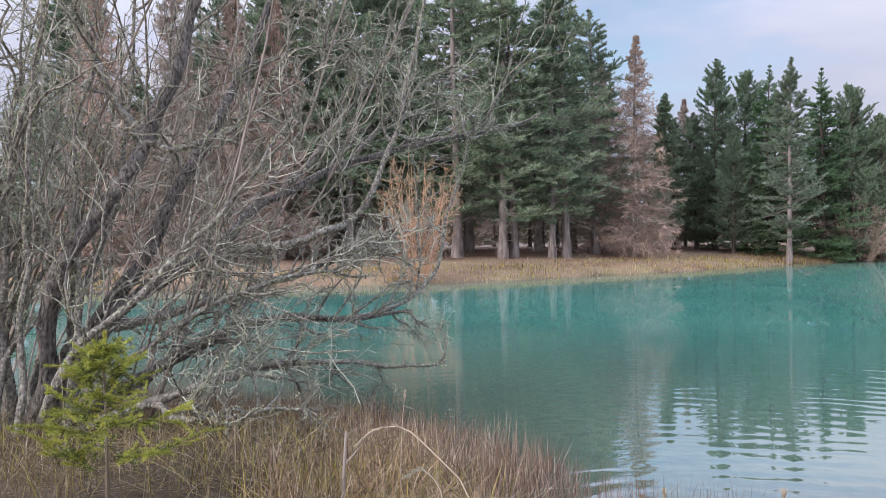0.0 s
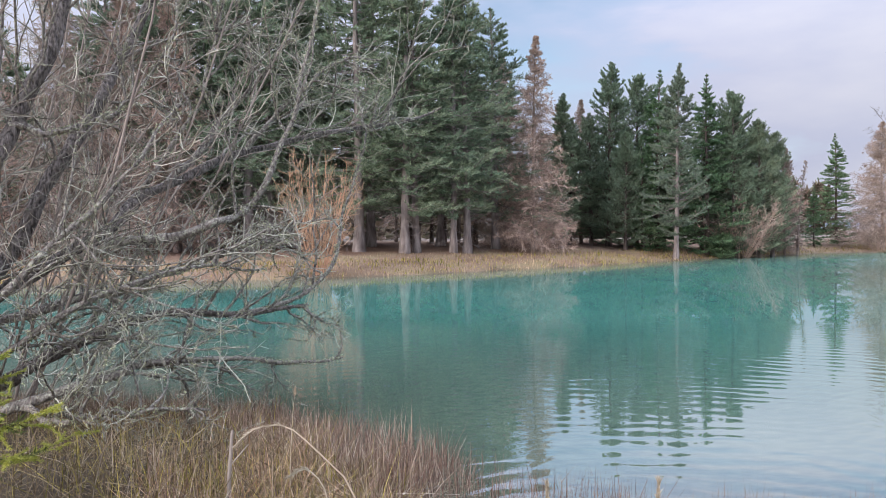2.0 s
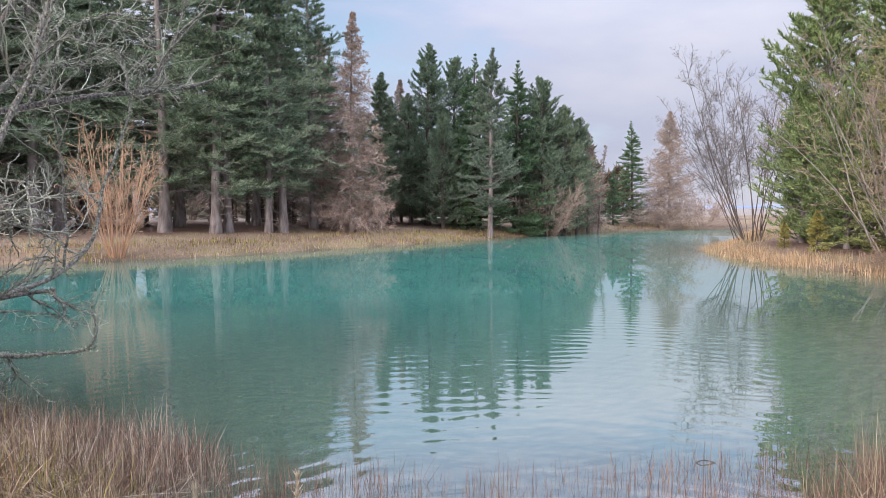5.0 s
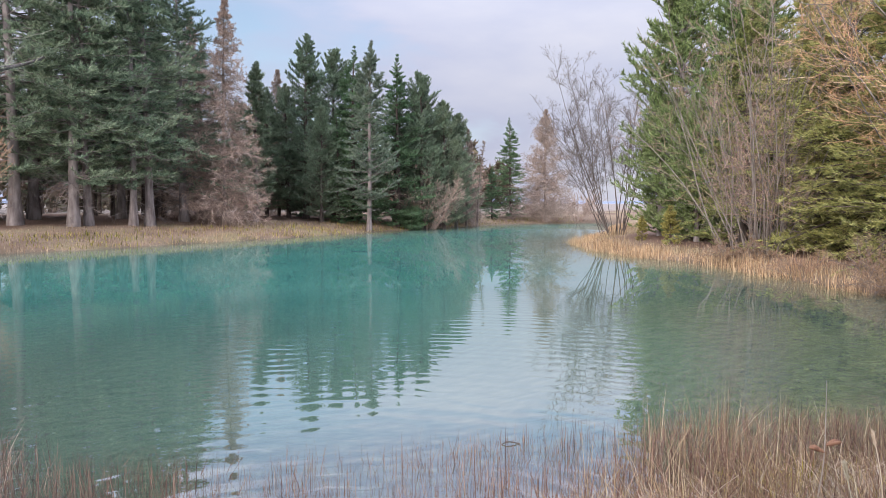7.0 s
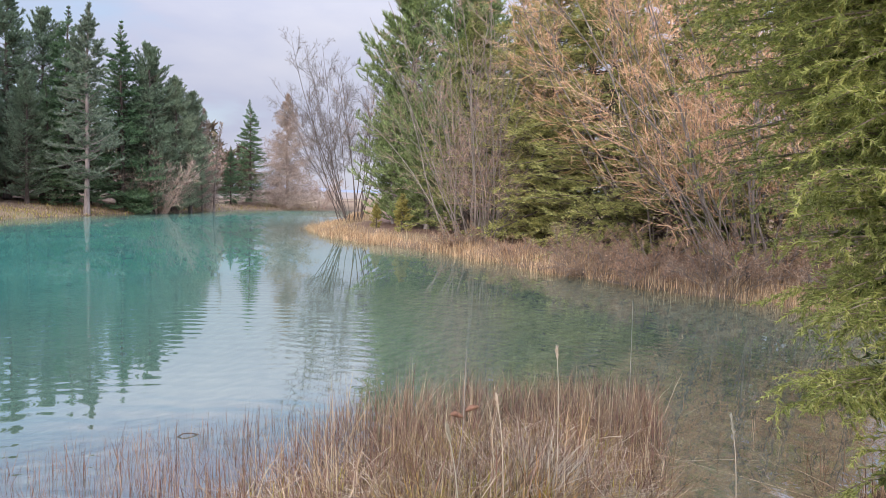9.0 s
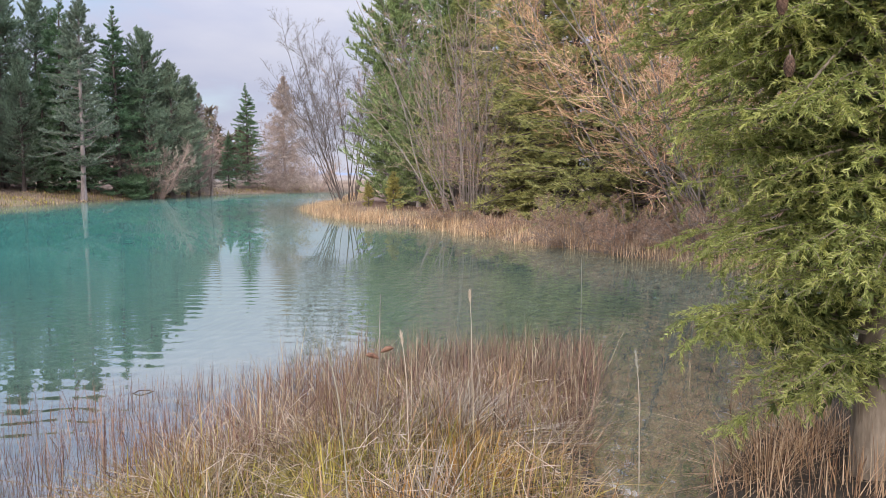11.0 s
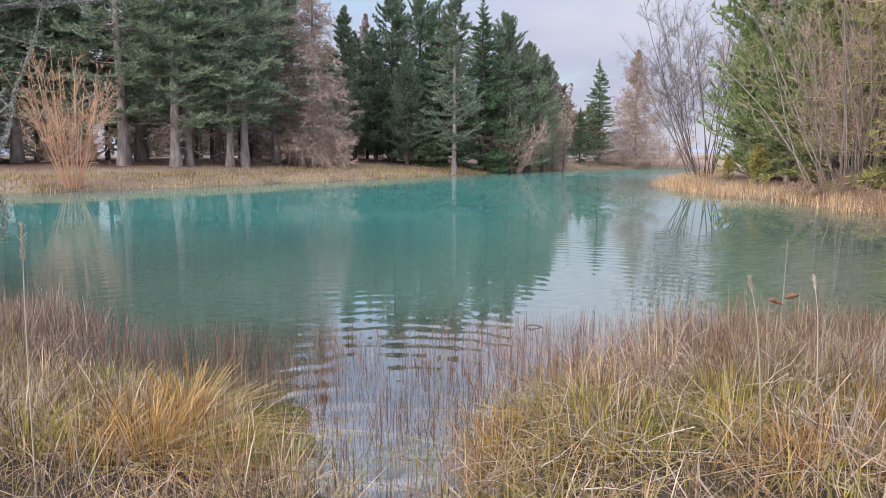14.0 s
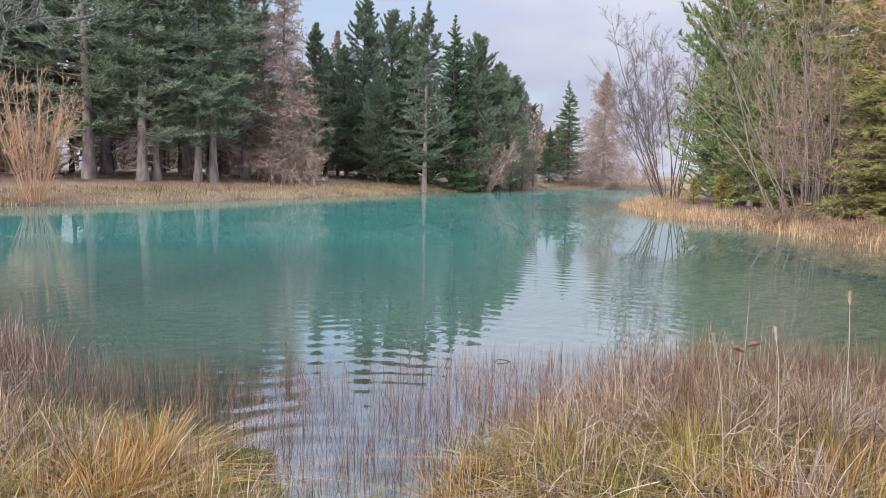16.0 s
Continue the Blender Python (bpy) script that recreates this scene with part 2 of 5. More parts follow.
g_weed = noise_node(gn, gl, 4.0, 5.0, (1.0, 1.7, 1.0), 0.65)
g_wr = ramp(gn, [(0.40, (0.09, 0.08, 0.045)), (0.50, (0.26, 0.235, 0.14)), (0.66, (0.46, 0.42, 0.27))])
gl.new(g_weed.outputs["Fac"], g_wr.inputs["Fac"])
g_under, g_east, g_silt = gn.new("ShaderNodeMapRange"), gn.new("ShaderNodeMapRange"), gn.new("ShaderNodeMath")
g_under.inputs["From Min"].default_value, g_under.inputs["From Max"].default_value = 0.01, -0.05
gl.new(g_xyz.outputs["Z"], g_under.inputs["Value"])
g_east.inputs["From Min"].default_value, g_east.inputs["From Max"].default_value = 0.6, 1.8
gl.new(g_xyz.outputs["X"], g_east.inputs["Value"])
g_silt.operation = "MULTIPLY"
gl.new(g_under.outputs["Result"], g_silt.inputs[0])
gl.new(g_east.outputs["Result"], g_silt.inputs[1])
g_c = blend(gn, gl, g_silt.outputs["Value"], g_c, g_wr.outputs["Color"])  # pale silt and dark weed on the bed of the cove
g_c = blend(gn, gl, 1.0, g_c, g_r2.outputs["Color"], "MULTIPLY")
gl.new(g_c, gp.inputs["Base Color"])
gp.inputs["Roughness"].default_value = 0.95
g_b = gn.new("ShaderNodeBump")
g_b.inputs["Strength"].default_value, g_b.inputs["Distance"].default_value = 0.8, 0.06
gl.new(g_fine.outputs["Fac"], g_b.inputs["Height"])
gl.new(g_b.outputs["Normal"], gp.inputs["Normal"])

# water: milky turquoise body, clear over the shallows, rippled surface
WATER, tn, tl, tp = material("glacial_water")
tn.remove(tp)
t_out = tn["Material Output"]
t_depth = tn.new("ShaderNodeVertexColor")
t_depth.layer_name = "murk"
t_sep = tn.new("ShaderNodeSeparateColor")
tl.new(t_depth.outputs["Color"], t_sep.inputs["Color"])
t_drift = noise_node(tn, tl, 0.16, 3.0, (1.0, 2.2, 1.0))
t_dr = ramp(tn, [(0.35, (0.070, 0.262, 0.222)), (0.65, (0.104, 0.330, 0.272))])
tl.new(t_drift.outputs["Fac"], t_dr.inputs["Fac"])
t_body = blend(tn, tl, t_sep.outputs["Green"], (0.19, 0.33, 0.265), t_dr.outputs["Color"])
t_dif = tn.new("ShaderNodeBsdfDiffuse")
tl.new(t_body, t_dif.inputs["Color"])
t_clear = tn.new("ShaderNodeBsdfTransparent")
t_clear.inputs["Color"].default_value = (0.84, 0.94, 0.89, 1)
t_in = tn.new("ShaderNodeMixShader")
tl.new(t_sep.outputs["Red"], t_in.inputs["Fac"])
tl.new(t_clear.outputs["BSDF"], t_in.inputs[1])
tl.new(t_dif.outputs["BSDF"], t_in.inputs[2])
t_co, t_rot = tn.new("ShaderNodeTexCoord"), tn.new("ShaderNodeMapping")
t_rot.inputs["Rotation"].default_value = (0, 0, radians(24))
tl.new(t_co.outputs["Object"], t_rot.inputs["Vector"])


def ripple(scale, stretch, detail, amp, rough=0.5):
    mp, t = tn.new("ShaderNodeMapping"), tn.new("ShaderNodeTexNoise")
    mp.inputs["Scale"].default_value = stretch
    tl.new(t_rot.outputs["Vector"], mp.inputs["Vector"])
    tl.new(mp.outputs["Vector"], t.inputs["Vector"])
    t.inputs["Scale"].default_value, t.inputs["Detail"].default_value, t.inputs["Roughness"].default_value = scale, detail, rough
    k = tn.new("ShaderNodeMath")
    k.operation = "MULTIPLY"
    k.inputs[1].default_value = amp
    tl.new(t.outputs["Fac"], k.inputs[0])
    return k.outputs[0]


def math_node(op, a, b):
    k = tn.new("ShaderNodeMath")
    k.operation = op
    for sock, v in zip(k.inputs, (a, b)):
        if isinstance(v, (int, float)):
            sock.default_value = v
        else:
            tl.new(v, sock)
    return k.outputs[0]


# rings that spread from the little channel, broken by slow drifts
t_warp = noise_node(tn, tl, 0.8, 2.0)
t_far = tn.new("ShaderNodeVectorMath")
t_far.operation = "DISTANCE"
t_far.inputs[1].default_value = (2.1, 3.9, 0)
tl.new(t_co.outputs["Object"], t_far.inputs[0])
t_ring = math_node("MULTIPLY", math_node("SINE", math_node("MULTIPLY", math_node("ADD", t_far.outputs["Value"], math_node("MULTIPLY", t_warp.outputs["Fac"], 0.55)), 22.0), 0.0), 0.00125)
t_ring2 = math_node("MULTIPLY", math_node("SINE", math_node("MULTIPLY", math_node("ADD", t_far.outputs["Value"], math_node("MULTIPLY", t_warp.outputs["Fac"], 1.3)), 34.0), 0.0), 0.00028)
t_swell = ripple(1.0, (0.30, 2.0, 1), 0.0, 0.0020)
t_small = ripple(1.0, (0.8, 4.5, 1), 0.0, 0.0003)
t_patch = noise_node(tn, tl, 0.22, 2.0)
t_pr = ramp(tn, [(0.40, (0.25, 0.25, 0.25)), (0.60, (1, 1, 1))])
tl.new(t_patch.outputs["Fac"], t_pr.inputs["Fac"])
t_waves = math_node("ADD", math_node("ADD", t_ring, t_ring2), math_node("ADD", t_swell, t_small))
t_height = math_node("MULTIPLY", math_node("MULTIPLY", t_waves, t_pr.outputs["Color"]), t_sep.outputs["Blue"])
t_bump = tn.new("ShaderNodeBump")
t_bump.inputs["Strength"].default_value, t_bump.inputs["Distance"].default_value = 1.0, 1.0
tl.new(t_height, t_bump.inputs["Height"])
t_gloss = tn.new("ShaderNodeBsdfGlossy")
t_gloss.inputs["Roughness"].default_value = 0.0
tl.new(t_bump.outputs["Normal"], t_gloss.inputs["Normal"])
t_lw = tn.new("ShaderNodeLayerWeight")
t_lw.inputs["Blend"].default_value = 0.5
tl.new(t_bump.outputs["Normal"], t_lw.inputs["Normal"])
t_fr = ramp(tn, [(0.0, (0.05, 0.05, 0.05)), (0.36, (0.28, 0.28, 0.28)), (0.56, (0.48, 0.48, 0.48)), (0.76, (0.63, 0.63, 0.63)), (0.97, (0.66, 0.66, 0.66))])
tl.new(t_lw.outputs["Facing"], t_fr.inputs["Fac"])
t_mix = tn.new("ShaderNodeMixShader")
tl.new(t_fr.outputs["Color"], t_mix.inputs["Fac"])
tl.new(t_in.outputs["Shader"], t_mix.inputs[1])
tl.new(t_gloss.outputs["BSDF"], t_mix.inputs[2])
tl.new(t_mix.outputs["Shader"], t_out.inputs["Surface"])

# ---- mesh helpers ----


def raw_mesh(name, V, F, mat, smooth=False):
    """A mesh from arrays: V (n, 3), F a list of (m, k) index arrays."""
    me = bpy.data.meshes.new(name)
    V = np.asarray(V, np.float32).reshape(-1, 3)
    F = [np.asarray(f, np.int32) for f in F if len(f)]
    loops = np.concatenate([f.ravel() for f in F])
    sizes = np.concatenate([np.full(len(f), f.shape[1], np.int32) for f in F])
    me.vertices.add(len(V))
    me.vertices.foreach_set("co", V.ravel())
    me.loops.add(len(loops))
    me.loops.foreach_set("vertex_index", loops)
    me.polygons.add(len(sizes))
    me.polygons.foreach_set("loop_start", np.r_[0, np.cumsum(sizes)[:-1]].astype(np.int32))
    if smooth:
        me.polygons.foreach_set("use_smooth", np.ones(len(sizes), bool))
    me.update(calc_edges=True)
    me.materials.append(mat)
    return me


def joined(*pieces):
    """One vertex and face list out of several (V, F) pairs."""
    VV, FF, at = [], [], 0
    for V, F in pieces:
        V = np.asarray(V).reshape(-1, 3)
        VV.append(V)
        FF += [np.asarray(f) + at for f in F]
        at += len(V)
    return np.concatenate(VV), FF


def thing(name, x, y, z, label, category, group="", kind=""):
    ob = new(name)
    ob.matrix_world = pose(x, y, z)
    ob.empty_display_size = 0.2
    return tagged(ob, label, category, group, kind)


def part(name, VF, mat, parent, label="", smooth=False, kind=""):
    ob = new(name, raw_mesh(name, *VF, mat, smooth))
    ob.parent = parent
    return tagged(ob, label, kind=kind)


def unit(v):
    return v / np.maximum(np.linalg.norm(v, axis=-1, keepdims=True), 1e-9)


def tubes(P, R, sides=5, cap=False):
    """Tubes along paths P (n, k, 3) with radii R (n, k)."""
    P, R = np.asarray(P, float), np.asarray(R, float)
    n, k, _ = P.shape
    T = unit(np.gradient(P, axis=1))
    ref = np.where(np.abs(T[:, :1, 2:]) > 0.9, np.array([1.0, 0.2, 0]), np.array([0, 0.1, 1.0]))
    A = unit(np.cross(T, ref))
    B = np.cross(T, A)
    ang = np.arange(sides) * 2 * np.pi / sides
    ring = P[:, :, None] + R[:, :, None, None] * (np.cos(ang)[:, None] * A[:, :, None] + np.sin(ang)[:, None] * B[:, :, None])
    idx = np.arange(n * k * sides).reshape(n, k, sides)
    a, b = idx[:, :-1], idx[:, 1:]
    F = np.stack([a, np.roll(a, -1, 2), np.roll(b, -1, 2), b], -1).reshape(-1, 4)
    return ring.reshape(-1, 3), [F]


def ribbons(P, W):
    """Flat twigs along paths P (n, k, 3) with half-widths W (n, k), each turned its own way."""
    P, W = np.asarray(P, float), np.asarray(W, float)
    n, k, _ = P.shape
    T = unit(P[:, -1] - P[:, 0])
    ref = np.stack([np.sin(np.arange(n) * 2.4), np.cos(np.arange(n) * 2.4), 0.7 * np.sin(np.arange(n) * 5.1)], 1)
    A = unit(np.cross(T, ref))[:, None] * W[..., None]
    V = np.stack([P - A, P + A], 2)
    idx = np.arange(n * k * 2).reshape(n, k, 2)
    F = np.stack([idx[:, :-1, 0], idx[:, :-1, 1], idx[:, 1:, 1], idx[:, 1:, 0]], -1).reshape(-1, 4)
    return V.reshape(-1, 3), [F]


def spline(points, k):
    """k points on a smooth curve through the given ones."""
    p = np.asarray(points, float)
    q = np.concatenate([[2 * p[0] - p[1]], p, [2 * p[-1] - p[-2]]])
    s = np.linspace(0, len(p) - 1 - 1e-6, k)
    i = s.astype(int)
    t = (s - i)[:, None]
    a, b, c, d = q[i], q[i + 1], q[i + 2], q[i + 3]
    return 0.5 * (2 * b + (c - a) * t + (2 * a - 5 * b + 4 * c - d) * t**2 + (3 * b - a - 3 * c + d) * t**3)


def on_path(P, i, s):
    """Points and tangents at the fractions s of the paths P[i]."""
    k = P.shape[1]
    f = np.clip(s, 0, 0.999) * (k - 1)
    j = f.astype(int)
    t = (f - j)[:, None]
    a, b = P[i, j], P[i, j + 1]
    return a * (1 - t) + b * t, unit(b - a)


def paths(rng, start, way, length, k, wiggle=0.08, bend=(0, 0, 0.0)):
    """Crooked paths from start along way; bend pulls the tips."""
    n = len(start)
    step = way[:, None] + np.cumsum(rng.normal(0, wiggle, (n, k - 1, 3)), 1)
    step = step + np.linspace(0, 1, k - 1)[None, :, None] * np.asarray(bend, float).reshape(1, 1, 3)
    step = unit(step) * (length / (k - 1))[:, None, None]
    return np.concatenate([start[:, None], start[:, None] + np.cumsum(step, 1)], 1)


def sprout(rng, P, per, lo, hi, angle, ratio, k, wiggle=0.1, bend=(0, 0, 0.2), up=0.2, least=0.0):
    """Side shoots on the paths P: new paths, and the fraction at which each begins."""
    n = len(P)
    i = np.repeat(np.arange(n), per)
    s = rng.uniform(lo, hi, len(i))
    start, t = on_path(P, i, s)
    side = unit(np.cross(t, rng.normal(size=t.shape)))
    a = np.radians(rng.normal(angle, angle * 0.25, len(i)))[:, None]
    way = unit(np.cos(a) * t + np.sin(a) * side + np.array([0, 0, up]))
    length = np.linalg.norm(np.diff(P, axis=1), axis=2).sum(1)[i]
    length = np.maximum(length * ratio * (1.15 - 0.75 * s) * rng.uniform(0.6, 1.25, len(i)), least)
    return paths(rng, start, way, length, k, wiggle, bend), i, s


def spray(rng, P, per, lo, hi, angle, ratio, k, bend=(0, 0, 0.0), least=0.1, wiggle=0.05, tilt=0.15):
    """Side shoots in a flat spray, left and right in turn along the paths P."""
    n = len(P)
    i = np.repeat(np.arange(n), per)
    q = np.tile(np.arange(per), n)
    s = np.clip(lo + (hi - lo) * (q + rng.uniform(0.1, 0.9, len(i))) / per, 0, 0.995)
    start, t = on_path(P, i, s)
    side = unit(np.cross(t, np.array([0.0, 0, 1]))) * np.where(q % 2, 1.0, -1.0)[:, None]
    a = np.radians(rng.normal(angle, angle * 0.15, len(i)))[:, None]
    way = unit(np.cos(a) * t + np.sin(a) * side + rng.normal(0, tilt, (len(i), 3)))
    length = np.linalg.norm(np.diff(P, axis=1), axis=2).sum(1)[i]
    length = np.maximum(length * ratio * (1.15 - 0.8 * s) * rng.uniform(0.7, 1.2, len(i)), least)
    return paths(rng, start, way, length, k, wiggle, bend), i, s


def tapered(n, k, r0, r1):
    r0, r1 = np.broadcast_to(r0, n), np.broadcast_to(r1, n)
    s = np.linspace(0, 1, k)
    return r0[:, None] * (1 - s) + r1[:, None] * s


def needles(rng, C, D, per, length, width, spread):
    """Thin pointed needles round the points C, leaning out from the directions D."""
    n = len(C)
    C, D = np.repeat(C, per, 0), np.repeat(D, per, 0)
    way = unit(D + spread * rng.normal(size=D.shape))
    size = np.repeat(np.broadcast_to(length, n), per)[:, None]
    L = size * rng.uniform(0.7, 1.25, (n * per, 1))
    side = unit(np.cross(way, rng.normal(size=D.shape))) * width * 0.5 * size / np.max(length)
    V = np.stack([C - side, C + way * L, C + side], 1)
    return V.reshape(-1, 3), [np.arange(len(V) * 3).reshape(-1, 3)]


def blades(rng, base, height, width, lean, droop=0.5, k=4, way=None):
    """Grass blades: narrow tapering ribbons that lean and nod."""
    n = len(base)
    az = rng.uniform(0, 2 * np.pi, n) if way is None else way
    out = np.stack([np.cos(az), np.sin(az), np.zeros(n)], 1)
    face = np.stack([-np.sin(az + rng.normal(0, 0.8, n)), np.cos(az), np.zeros(n)], 1)
    s = np.linspace(0, 1, k)
    le = np.abs(lean)[:, None]
    x = le * s + droop * le * s**2.2
    z = s * np.sqrt(np.maximum(1 - np.minimum(le, 0.95) ** 2, 0.1)) * (1 - 0.35 * droop * le * s)
    P = base[:, None] + height[:, None, None] * (x[..., None] * out[:, None] + z[..., None] * np.array([0, 0, 1.0]))
    w = width[:, None] * 0.5 * np.array([1.0, 0.9, 0.65, 0.08])[np.linspace(0, 3, k).round().astype(int)]
    V = np.stack([P - w[..., None] * face[:, None], P + w[..., None] * face[:, None]], 2)
    idx = np.arange(n * k * 2).reshape(n, k, 2)
    F = np.stack([idx[:, :-1, 0], idx[:, :-1, 1], idx[:, 1:, 1], idx[:, 1:, 0]], -1).reshape(-1, 4)
    return V.reshape(-1, 3), [F]


# ---- the lie of the land ----
LAKE = np.array([
    (-30, 12.5), (-14, 9.9), (-6, 9.1), (-2.3, 8.5), (-0.7, 7.9), (0.2, 6.7), (0.55, 5.4), (1.3, 4.6), (1.65, 4.2),
    (1.75, 3.75), (1.8, 3.2), (1.95, 2.75), (2.35, 2.6), (2.6, 2.95), (2.95, 3.55), (3.8, 4.0), (5.0, 3.75), (5.9, 3.4), (5.95, 3.0), (5.25, 2.55),
    (4.8, 2.15), (4.4, 1.75), (4.7, 1.45), (5.3, 1.6), (6.5, 1.5), (7.6, 1.6), (9.2, 1.4), (10.4, -0.4), (11.4, -2), (13.5, -1.5), (15.2, 1), (14.7, 4.8)]
    + [(14.8, 6.2), (15.6, 8.1), (16.1, 10), (17.3, 13), (18.5, 16.0), (19.0, 19), (20.5, 23), (21.9, 25.2), (23.0, 27.0)]
    + [(26, 28.8), (31, 33), (37, 39), (43, 45), (47, 49), (45, 52.5), (37, 52.5), (30, 49), (26, 46.3), (22, 44), (18.3, 41.7)]
    + [(14, 38.7), (10.5, 36.3), (7, 34.5), (4, 32.5), (0.4, 31.2), (-3.3, 30.2), (-10, 29), (-22, 27), (-34, 24), (-36, 16)], float)


def inside(poly, x, y):
    hit = np.zeros(x.shape, bool)
    for (ax, ay), (bx, by) in zip(poly, np.roll(poly, -1, 0)):
        cross = (ay > y) != (by > y)
        with np.errstate(divide="ignore", invalid="ignore"):
            hit ^= cross & (x < (bx - ax) * (y - ay) / (by - ay) + ax)
    return hit


def shore(x, y):
    """Metres to the water's edge: positive on land, negative in the lake."""
    x, y = np.asarray(x, float), np.asarray(y, float)
    x = x + 0.10 * np.sin(y * 2.1) + 0.05 * np.sin(y * 5.3 + x)
    y = y + 0.10 * np.sin(x * 1.9) + 0.05 * np.sin(x * 4.7 + 1)
    d = np.full(x.shape, 1e9)
    for (ax, ay), (bx, by) in zip(LAKE, np.roll(LAKE, -1, 0)):
        vx, vy = bx - ax, by - ay
        t = np.clip(((x - ax) * vx + (y - ay) * vy) / (vx * vx + vy * vy), 0, 1)
        d = np.minimum(d, np.hypot(x - ax - t * vx, y - ay - t * vy))
    return np.where(inside(LAKE, x, y), -d, d)


def smooth_step(a, b, v):
    t = np.clip((v - a) / (b - a), 0, 1)
    return t * t * (3 - 2 * t)


def land(x, y):
    """Height of the ground."""
    x, y = np.asarray(x, float), np.asarray(y, float)
    sd = shore(x, y)
    far = smooth_step(16, 27, y - 0.35 * np.maximum(x, 0))
    rough = 0.03 * np.sin(x * 1.7 + 0.6 * y) + 0.03 * np.sin(y * 2.3 - 0.8 * x) + 0.015 * np.sin(5.1 * x + 3.7 * y)
    up = far * 1.05 * (1 - np.exp(-np.maximum(sd, 0) / 5.0)) + (1 - far) * (0.26 * (1 - np.exp(-np.maximum(sd, 0) / 0.8)) + 0.012 * np.minimum(np.maximum(sd, 0), 20))
    up = up + rough * np.clip(sd, 0, 1)
    down = -0.20 * (1 - np.exp(np.minimum(sd, 0) / 0.9)) + 0.085 * np.maximum(np.minimum(sd, 0), -25)
    cove = smooth_step(5, 10, x) * (1 - smooth_step(9, 17, y)) * (1 - smooth_step(15, 18, x))
    down = down * (1 - 0.72 * cove)
    return np.where(sd > 0, up + 0.012, down)


def ground_z(x, y):
    return float(land(np.array([x]), np.array([y]))[0])


def spaced(lo, hi, centre, fine, grow_by, most):
    """Grid lines, close together near centre and wider away from it."""
    up, v, st = [centre], centre, fine
    while v < hi:
        v, st = v + st, min(st * grow_by, most)
        up.append(v)
    dn, v, st = [], centre, fine
    while v > lo:
        v, st = v - st, min(st * grow_by, most)
        dn.append(v)
    return np.array(dn[::-1] + up)


def sheet(name, xs, ys, zf, mat):
    X, Y = np.meshgrid(xs, ys, indexing="ij")
    Z = zf(X, Y)
    idx = np.arange(X.size).reshape(X.shape)
    F = np.stack([idx[:-1, :-1], idx[1:, :-1], idx[1:, 1:], idx[:-1, 1:]], -1).reshape(-1, 4)
    return new(name, raw_mesh(name, np.stack([X, Y, Z], -1), [F], mat, True)), X.ravel(), Y.ravel()


def paint(me, layer, colour):
    a = me.color_attributes.new(layer, "FLOAT_COLOR", "POINT")
    a.data.foreach_set("color", np.concatenate([colour, np.ones((len(colour), 1))], 1).astype(np.float32).ravel())


GX = spaced(-2600, 2600, 2.5, 0.30, 1.055, 200)
GY = spaced(-2600, 2600, 4.0, 0.30, 1.055, 200)
ground, gx, gy = sheet("ground", GX, GY, land, GROUND)
tagged(ground, "dry grassy lake bank with brown needle litter under trees", "ground", kind="structure")
g_sd = shore(gx, gy)
forest = smooth_step(4, 8, g_sd) * smooth_step(28, 33, gy) * (1 - smooth_step(54, 60, gy)) * (1 - smooth_step(30, 36, gx))
forest = np.maximum(forest, smooth_step(1.0, 2.5, g_sd) * smooth_step(12, 14, gx) * (1 - smooth_step(34, 44, gx)) * (1 - smooth_step(36, 42, gy)))
# lake bed, plus near bank ground where shade under the grass is coloured in
bed_and_shade = np.maximum(smooth_step(0.05, -0.25, g_sd), (1 - smooth_step(2.0, 4.0, g_sd)) * (1 - smooth_step(11, 13, gy)) * (1 - smooth_step(11, 13, gx)))
field = smooth_step(60, 66, gy)
paint(ground.data, "zone", np.stack([forest, bed_and_shade, field], 1))

WX, WY = spaced(-38, 46, 2.5, 0.2, 1.03, 1.0), spaced(-3, 54, 4.0, 0.2, 1.03, 1.0)
water, wx, wy = sheet("lake_water", WX, WY, lambda X, Y: 0 * X, WATER)
tagged(water, "still turquoise glacial lake water with fine ripples", "water", kind="structure")
depth = np.maximum(-land(wx, wy), 0)
paint(water.data, "murk", np.stack([(0.25 + 0.75 * smooth_step(2.0, 4.0, np.hypot(wx - 2.4, wy - 3.2))) * (1 - np.exp(-depth / (0.52 - 0.10 * smooth_step(12, 6, wx + 0.8 * wy) - 0.1 * smooth_step(8.5, 13, wx + 0.4 * wy)))), smooth_step(0.25, 1.0, depth), (1 - 0.96 * smooth_step(6.5, 14, np.hypot(wx - 2, wy - 3))) * (1 - 0.75 * smooth_step(6, 10, wx - 0.3 * wy))], 1))

# far hills, aerial haze put into their blue base colour
rng = np.random.default_rng(5)
HILL, hn, hl, hp = material("haze_tinted_hill_slopes")
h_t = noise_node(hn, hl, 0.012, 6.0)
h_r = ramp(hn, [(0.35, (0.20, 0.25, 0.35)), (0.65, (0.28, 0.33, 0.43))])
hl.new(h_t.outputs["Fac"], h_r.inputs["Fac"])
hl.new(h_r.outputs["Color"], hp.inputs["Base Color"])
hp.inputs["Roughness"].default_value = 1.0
ha = np.radians(np.linspace(-40, 130, 171))
hh = 20 + 9 * np.sin(ha * 5.1 + 1) + 5 * np.sin(ha * 13.7) + 2 * np.sin(ha * 41)
rows = [(1500, 0.0), (1640, 0.45), (1820, 0.8), (2000, 1.0), (2300, 0.4)]
HV = np.array([[(np.sin(a) * r, np.cos(a) * r, h * q + 2) for a, h in zip(ha, hh)] for r, q in rows])
hi = np.arange(len(rows) * len(ha)).reshape(len(rows), -1)
